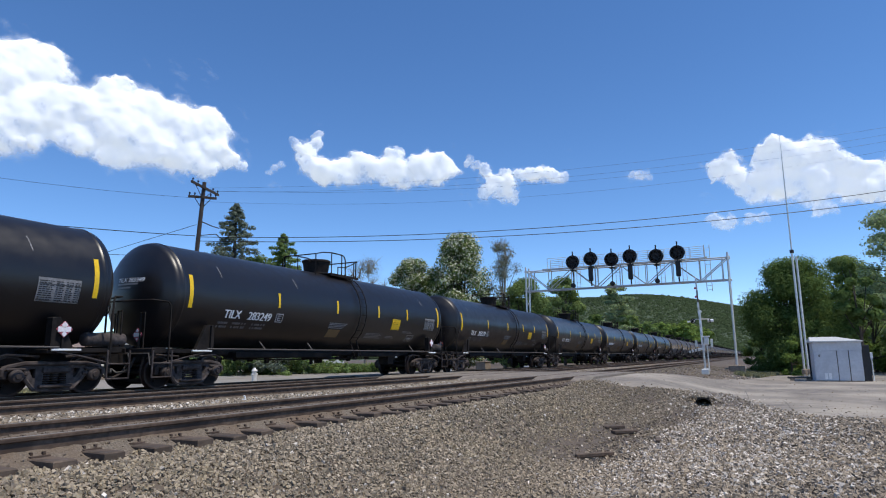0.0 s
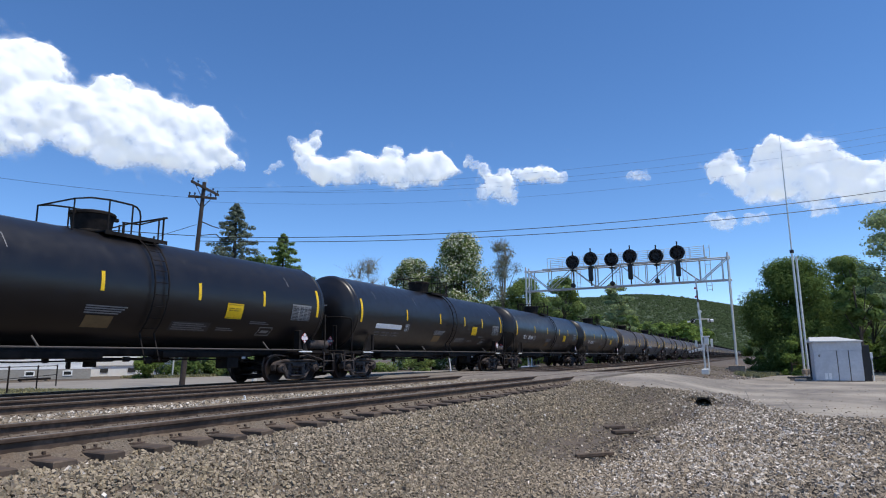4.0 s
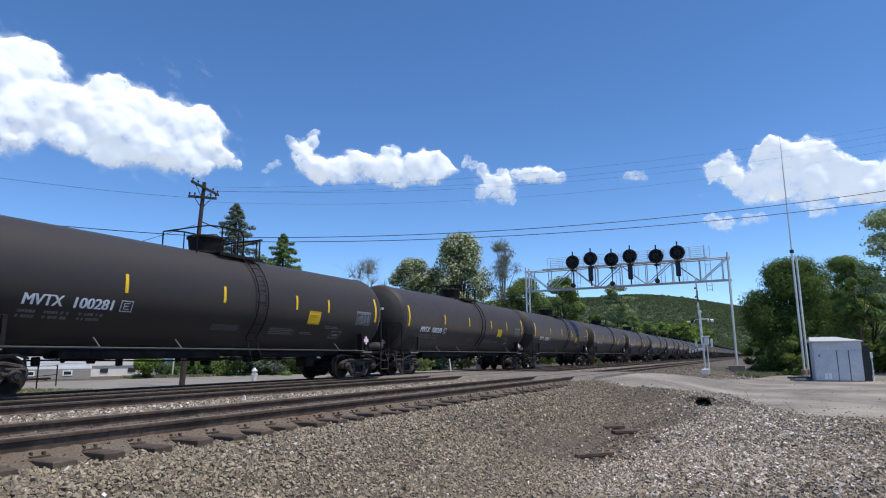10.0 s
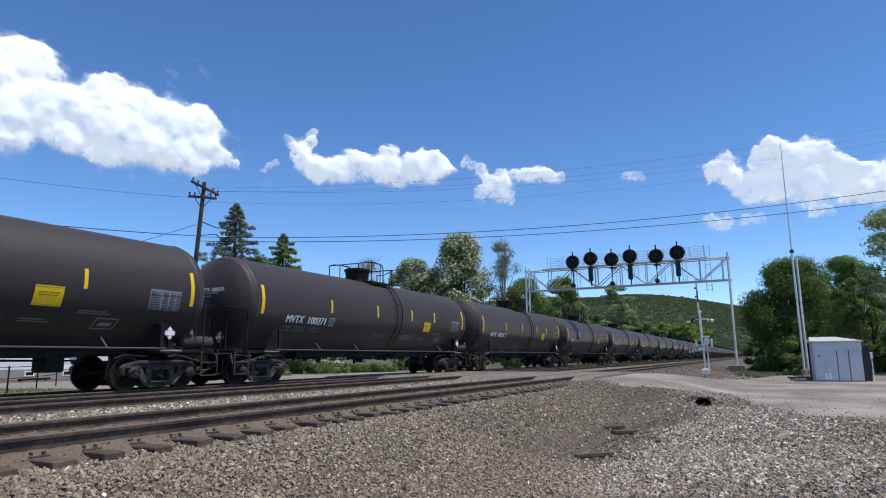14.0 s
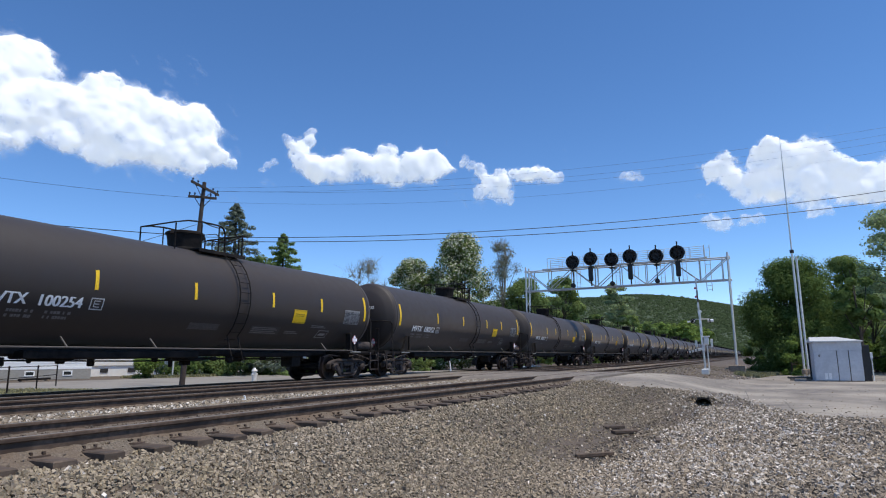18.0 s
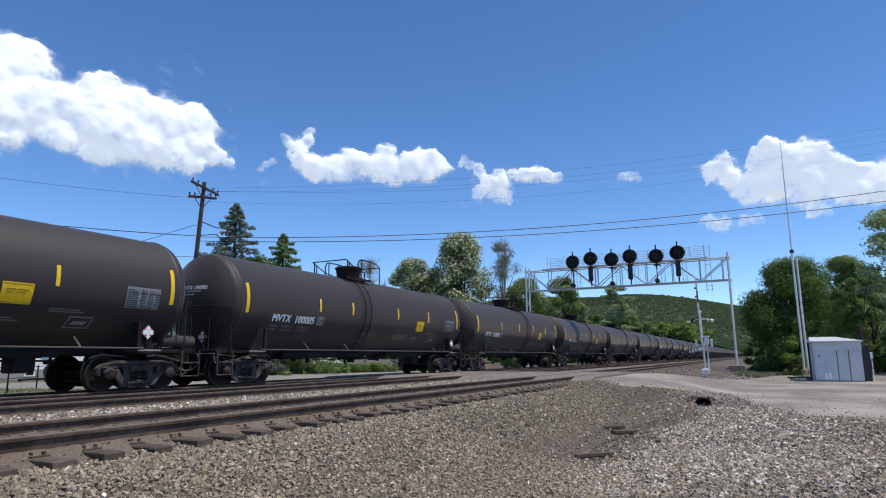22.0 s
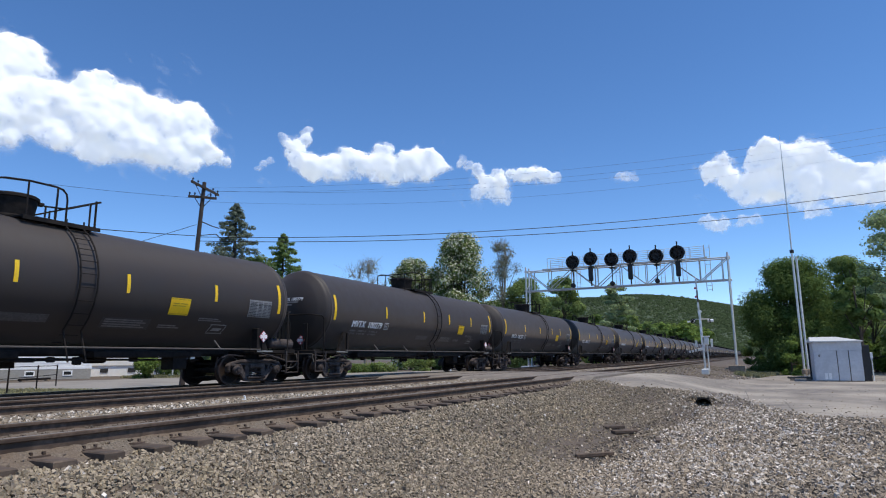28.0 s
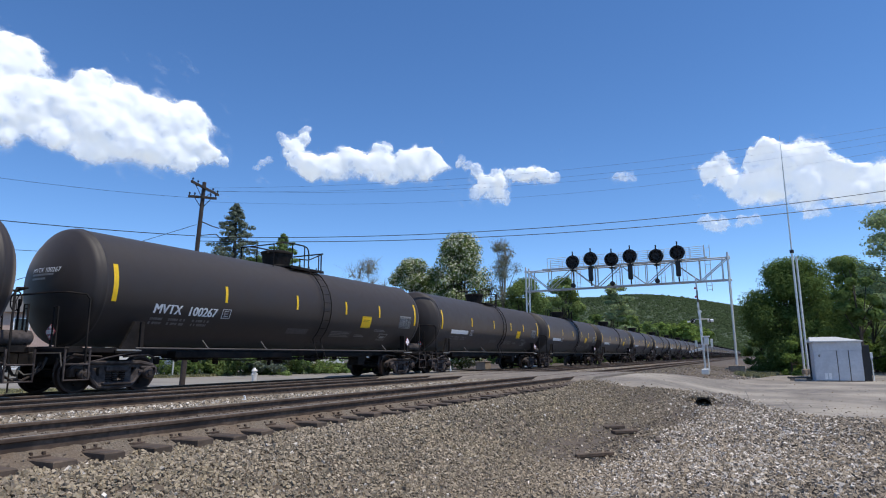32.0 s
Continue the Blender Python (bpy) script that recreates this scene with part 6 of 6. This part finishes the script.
def build_hill():
    xs, ys = np.linspace(500, 2600, 90), np.linspace(-900, 2200, 130)
    gx, gy = np.meshgrid(xs, ys, indexing="ij")
    v = np.stack([gx, gy, hill_z(gx, gy)], -1).reshape(-1, 3)
    nx, ny = gx.shape
    i, j = np.meshgrid(np.arange(nx - 1), np.arange(ny - 1), indexing="ij")
    a = (i * ny + j).ravel()
    m = material("wooded hillside", (0.058, 0.083, 0.043), 0.95, vary=0.3, grain=0.03, stain=0.006, bump=0.0, second=(0.056, 0.075, 0.042))
    tagged(new("wooded_hill", numpy_mesh("hill", v, np.stack([a, a + ny, a + ny + 1, a + 1], 1), m, True)), "long green wooded hill on the horizon", "hill", kind="structure")
    rng = np.random.default_rng(8)
    n = 60000
    x, y = 600 + 1080 * rng.random(n) ** 0.8, -160 + 900 * rng.random(n)
    s = 1.6 + 3.6 * rng.random(n) ** 2
    me = stone_mesh("hill_trees", x, y, hill_z(x, y) - s * 0.62, s, M_LEAF["wood"], 12)
    me.shade_smooth()
    tagged(new("hill_trees", me), "far woods covering the hillside", "woods", kind="stuff")


build_hill()


# ---- clouds ----
def cloud_material():
    m = bpy.data.materials.new("self-lit cloud vapour")
    m.use_nodes = True
    n, l = m.node_tree.nodes, m.node_tree.links
    n.remove(n["Principled BSDF"])
    at = n.new("ShaderNodeAttribute")
    at.attribute_name = "thickness"
    d, t, tr = n.new("ShaderNodeBsdfDiffuse"), n.new("ShaderNodeBsdfTranslucent"), n.new("ShaderNodeBsdfTransparent")
    d.inputs["Color"].default_value = t.inputs["Color"].default_value = (0.88, 0.88, 0.89, 1)
    # an even glow stands in for sunlight scattered inside the cloud
    e = n.new("ShaderNodeEmission")
    e.inputs["Strength"].default_value = 0.47
    e.inputs["Color"].default_value = (0.94, 0.96, 1.0, 1)
    body, body2, mix = n.new("ShaderNodeMixShader"), n.new("ShaderNodeAddShader"), n.new("ShaderNodeMixShader")
    body.inputs[0].default_value = 0.25
    l.new(d.outputs[0], body.inputs[1])
    l.new(t.outputs[0], body.inputs[2])
    l.new(body.outputs[0], body2.inputs[0])
    l.new(e.outputs[0], body2.inputs[1])
    l.new(at.outputs["Fac"], mix.inputs[0])
    l.new(tr.outputs[0], mix.inputs[1])
    l.new(body2.outputs[0], mix.inputs[2])
    l.new(mix.outputs[0], n["Material Output"].inputs["Surface"])
    return m


M_CLOUD = cloud_material()


def value_noise(u, v, size, seed, octaves=5, rough=0.5):
    """Smooth fractal noise over a plane, about -1 to 1."""
    out, amp, total = np.zeros(u.shape), 1.0, 0.0
    for k in range(octaves):
        table = np.random.default_rng(seed + 17 * k).random((64, 64)) * 2 - 1
        a, b = u / size + 31.7 * k, v / size + 12.3 * k
        i, j = np.floor(a).astype(int), np.floor(b).astype(int)
        fa, fb = a - i, b - j
        fa, fb = fa * fa * (3 - 2 * fa), fb * fb * (3 - 2 * fb)
        q = [[table[(i + x) % 64, (j + y) % 64] for y in (0, 1)] for x in (0, 1)]
        out += amp * ((q[0][0] * (1 - fa) + q[1][0] * fa) * (1 - fb) + (q[0][1] * (1 - fa) + q[1][1] * fa) * fb)
        total += amp
        amp *= rough
        size /= 2.03
    return out / total * 1.6


def build_cloud(puffs, at, azimuth, label, seed, step=2.6):
    """A bank of vapour: a bulging body over a set of puffs (across, up, radius), thinning out at its rim."""
    p = np.array(puffs, float)
    lo, hi = (p[:, :2] - p[:, 2:] * 1.7 - 12).min(0), (p[:, :2] + p[:, 2:] * 1.7 + 12).max(0)
    u, v = np.meshgrid(np.arange(lo[0], hi[0], step), np.arange(lo[1], hi[1], step), indexing="ij")
    # curls at three sizes push the outline in and out
    uu = u + 18 * value_noise(u, v, 95, seed) + 13 * value_noise(u, v, 34, seed + 5, 6, 0.6)
    vv = v + 18 * value_noise(u, v, 95, seed + 2) + 13 * value_noise(u, v, 34, seed + 7, 6, 0.6)
    clear, thick = np.ones(u.shape), np.zeros(u.shape)
    for a, b, r in puffs:
        k = 1 - ((uu - a) ** 2 + (vv - b) ** 2) / (r * 1.10) ** 2
        clear *= 1 - min(0.96, 0.20 + 0.017 * r) * np.exp(np.minimum(1.9 * (k - 0.42), 0.0))
        thick = np.maximum(thick, r * 0.7 * np.sqrt(np.clip(k, 0, 1)))
    dens = 1 - clear
    wisp = value_noise(u, v, 46, seed + 9, 6, 0.66)
    # crisp crowns, ragged and softer undersides
    low = smooth_step(0.15, -0.75, (v - p[:, 1].mean()) / (hi[1] - lo[1]) * 2)
    core = smooth_step(0.44 - 0.08 * low, 1.12 + 0.10 * low, dens + (0.25 + 0.10 * low) * wisp)
    veil = 0.42 * smooth_step(0.16, 0.85, dens + 0.34 * value_noise(u + 0.6 * v, v, 80, seed + 21, 6, 0.68))
    alpha = (1 - (1 - core) * (1 - veil)) * 0.985
    for _ in range(26):
        thick = (thick + np.roll(thick, 1, 0) + np.roll(thick, -1, 0) + np.roll(thick, 1, 1) + np.roll(thick, -1, 1)) / 5
    thick = thick * 0.75 + dens * (14 + 8 * value_noise(u, v, 90, seed + 11, 3, 0.45))
    keep = alpha > 0.004
    keep[:-1] |= keep[1:]
    keep[:, :-1] |= keep[:, 1:]
    idx = np.full(u.shape, -1)
    idx[keep] = np.arange(int(keep.sum()))
    a, b, c, d = idx[:-1, :-1], idx[1:, :-1], idx[1:, 1:], idx[:-1, 1:]
    ok = (a >= 0) & (b >= 0) & (c >= 0) & (d >= 0)
    me = numpy_mesh("cloud", np.stack([u[keep], -np.clip(thick[keep], 0, None), v[keep]], 1), np.stack([a[ok], b[ok], c[ok], d[ok]], 1), M_CLOUD, True)
    val = me.attributes.new("thickness", "FLOAT", "POINT")
    val.data.foreach_set("value", alpha[keep].astype(np.float32))
    return tagged(new("cloud", me), label, "cloud", "clouds")


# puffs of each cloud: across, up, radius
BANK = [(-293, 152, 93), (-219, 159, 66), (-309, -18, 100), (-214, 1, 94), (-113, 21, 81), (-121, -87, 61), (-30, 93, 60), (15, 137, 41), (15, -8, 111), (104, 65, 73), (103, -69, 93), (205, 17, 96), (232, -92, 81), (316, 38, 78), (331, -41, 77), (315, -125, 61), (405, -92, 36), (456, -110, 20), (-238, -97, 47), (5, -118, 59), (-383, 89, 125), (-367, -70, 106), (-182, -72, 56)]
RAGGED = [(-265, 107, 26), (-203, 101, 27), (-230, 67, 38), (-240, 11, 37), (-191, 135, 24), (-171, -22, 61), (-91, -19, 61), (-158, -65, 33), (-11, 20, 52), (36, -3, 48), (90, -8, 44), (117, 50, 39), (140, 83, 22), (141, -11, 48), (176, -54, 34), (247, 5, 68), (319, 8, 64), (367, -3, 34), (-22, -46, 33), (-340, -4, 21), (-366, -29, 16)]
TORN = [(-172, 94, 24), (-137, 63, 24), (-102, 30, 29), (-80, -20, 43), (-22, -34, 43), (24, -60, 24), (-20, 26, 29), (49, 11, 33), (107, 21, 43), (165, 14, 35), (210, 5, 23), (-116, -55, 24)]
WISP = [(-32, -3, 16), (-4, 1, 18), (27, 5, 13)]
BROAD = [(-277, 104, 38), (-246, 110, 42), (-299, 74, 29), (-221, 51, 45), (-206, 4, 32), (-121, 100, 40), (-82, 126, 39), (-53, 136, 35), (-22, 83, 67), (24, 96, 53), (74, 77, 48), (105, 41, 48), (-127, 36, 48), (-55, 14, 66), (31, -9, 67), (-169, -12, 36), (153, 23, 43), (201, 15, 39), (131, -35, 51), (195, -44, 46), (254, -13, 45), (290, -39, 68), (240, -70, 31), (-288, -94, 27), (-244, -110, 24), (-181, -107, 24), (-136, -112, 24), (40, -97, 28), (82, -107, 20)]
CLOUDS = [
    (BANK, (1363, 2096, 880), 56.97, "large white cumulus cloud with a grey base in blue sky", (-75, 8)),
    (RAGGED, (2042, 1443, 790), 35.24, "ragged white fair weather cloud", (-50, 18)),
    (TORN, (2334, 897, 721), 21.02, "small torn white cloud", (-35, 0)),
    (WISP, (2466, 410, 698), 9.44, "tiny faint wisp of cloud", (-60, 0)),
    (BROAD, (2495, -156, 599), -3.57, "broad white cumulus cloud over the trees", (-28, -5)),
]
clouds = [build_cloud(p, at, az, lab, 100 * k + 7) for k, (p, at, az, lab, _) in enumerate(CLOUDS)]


# ---- what moves ----
def run_at(t):
    for (t0, s0), (t1, s1) in zip(RUN, RUN[1:]):
        if t <= t1:
            return s0 + (s1 - s0) * (t - t0) / (t1 - t0)
    return RUN[-1][1]


def motions():
    # the train rolls towards the left end of the track
    for k, car in enumerate(cars):
        x0 = FIRST + (k - 2) * LENGTH + (0.15 if k >= 8 else 0.05) + SLACK.get(k, 0.0)
        walk(car, [(t, pose(x0 - s, RAIL_Y["far"] + FAR_TURN * (x0 - s), FAR_Z, 0, 0, math.degrees(FAR_TURN))) for t, s in RUN])
    # wheels turn: one set of keys for each axle of a truck, shared by all trucks
    for k, x in enumerate((-0.89, 0.89)):
        rows = [(n / FPS, pose(x, 0, 0.457, 0, -math.degrees(run_at(n / FPS) / 0.457) % 360, 0)) for n in range(-1, int(32.0 * FPS) + 2)]
        lead = wheels[k][0]
        walk(lead, rows)
        for ob in [o for o in scene.objects if o.name.startswith("wheelset") and o is not lead and abs(o.location.x - x) < 0.01]:
            ob.rotation_mode = "QUATERNION"
            keys = ob.animation_data_create()
            keys.action = lead.animation_data.action
            keys.action_slot = lead.animation_data.action_slot
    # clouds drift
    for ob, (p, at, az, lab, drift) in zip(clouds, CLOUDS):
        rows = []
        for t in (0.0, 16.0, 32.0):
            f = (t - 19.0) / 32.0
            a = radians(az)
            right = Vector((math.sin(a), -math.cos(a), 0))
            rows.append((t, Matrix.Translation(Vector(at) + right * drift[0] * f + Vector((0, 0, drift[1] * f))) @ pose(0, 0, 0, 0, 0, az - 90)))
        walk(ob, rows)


motions()
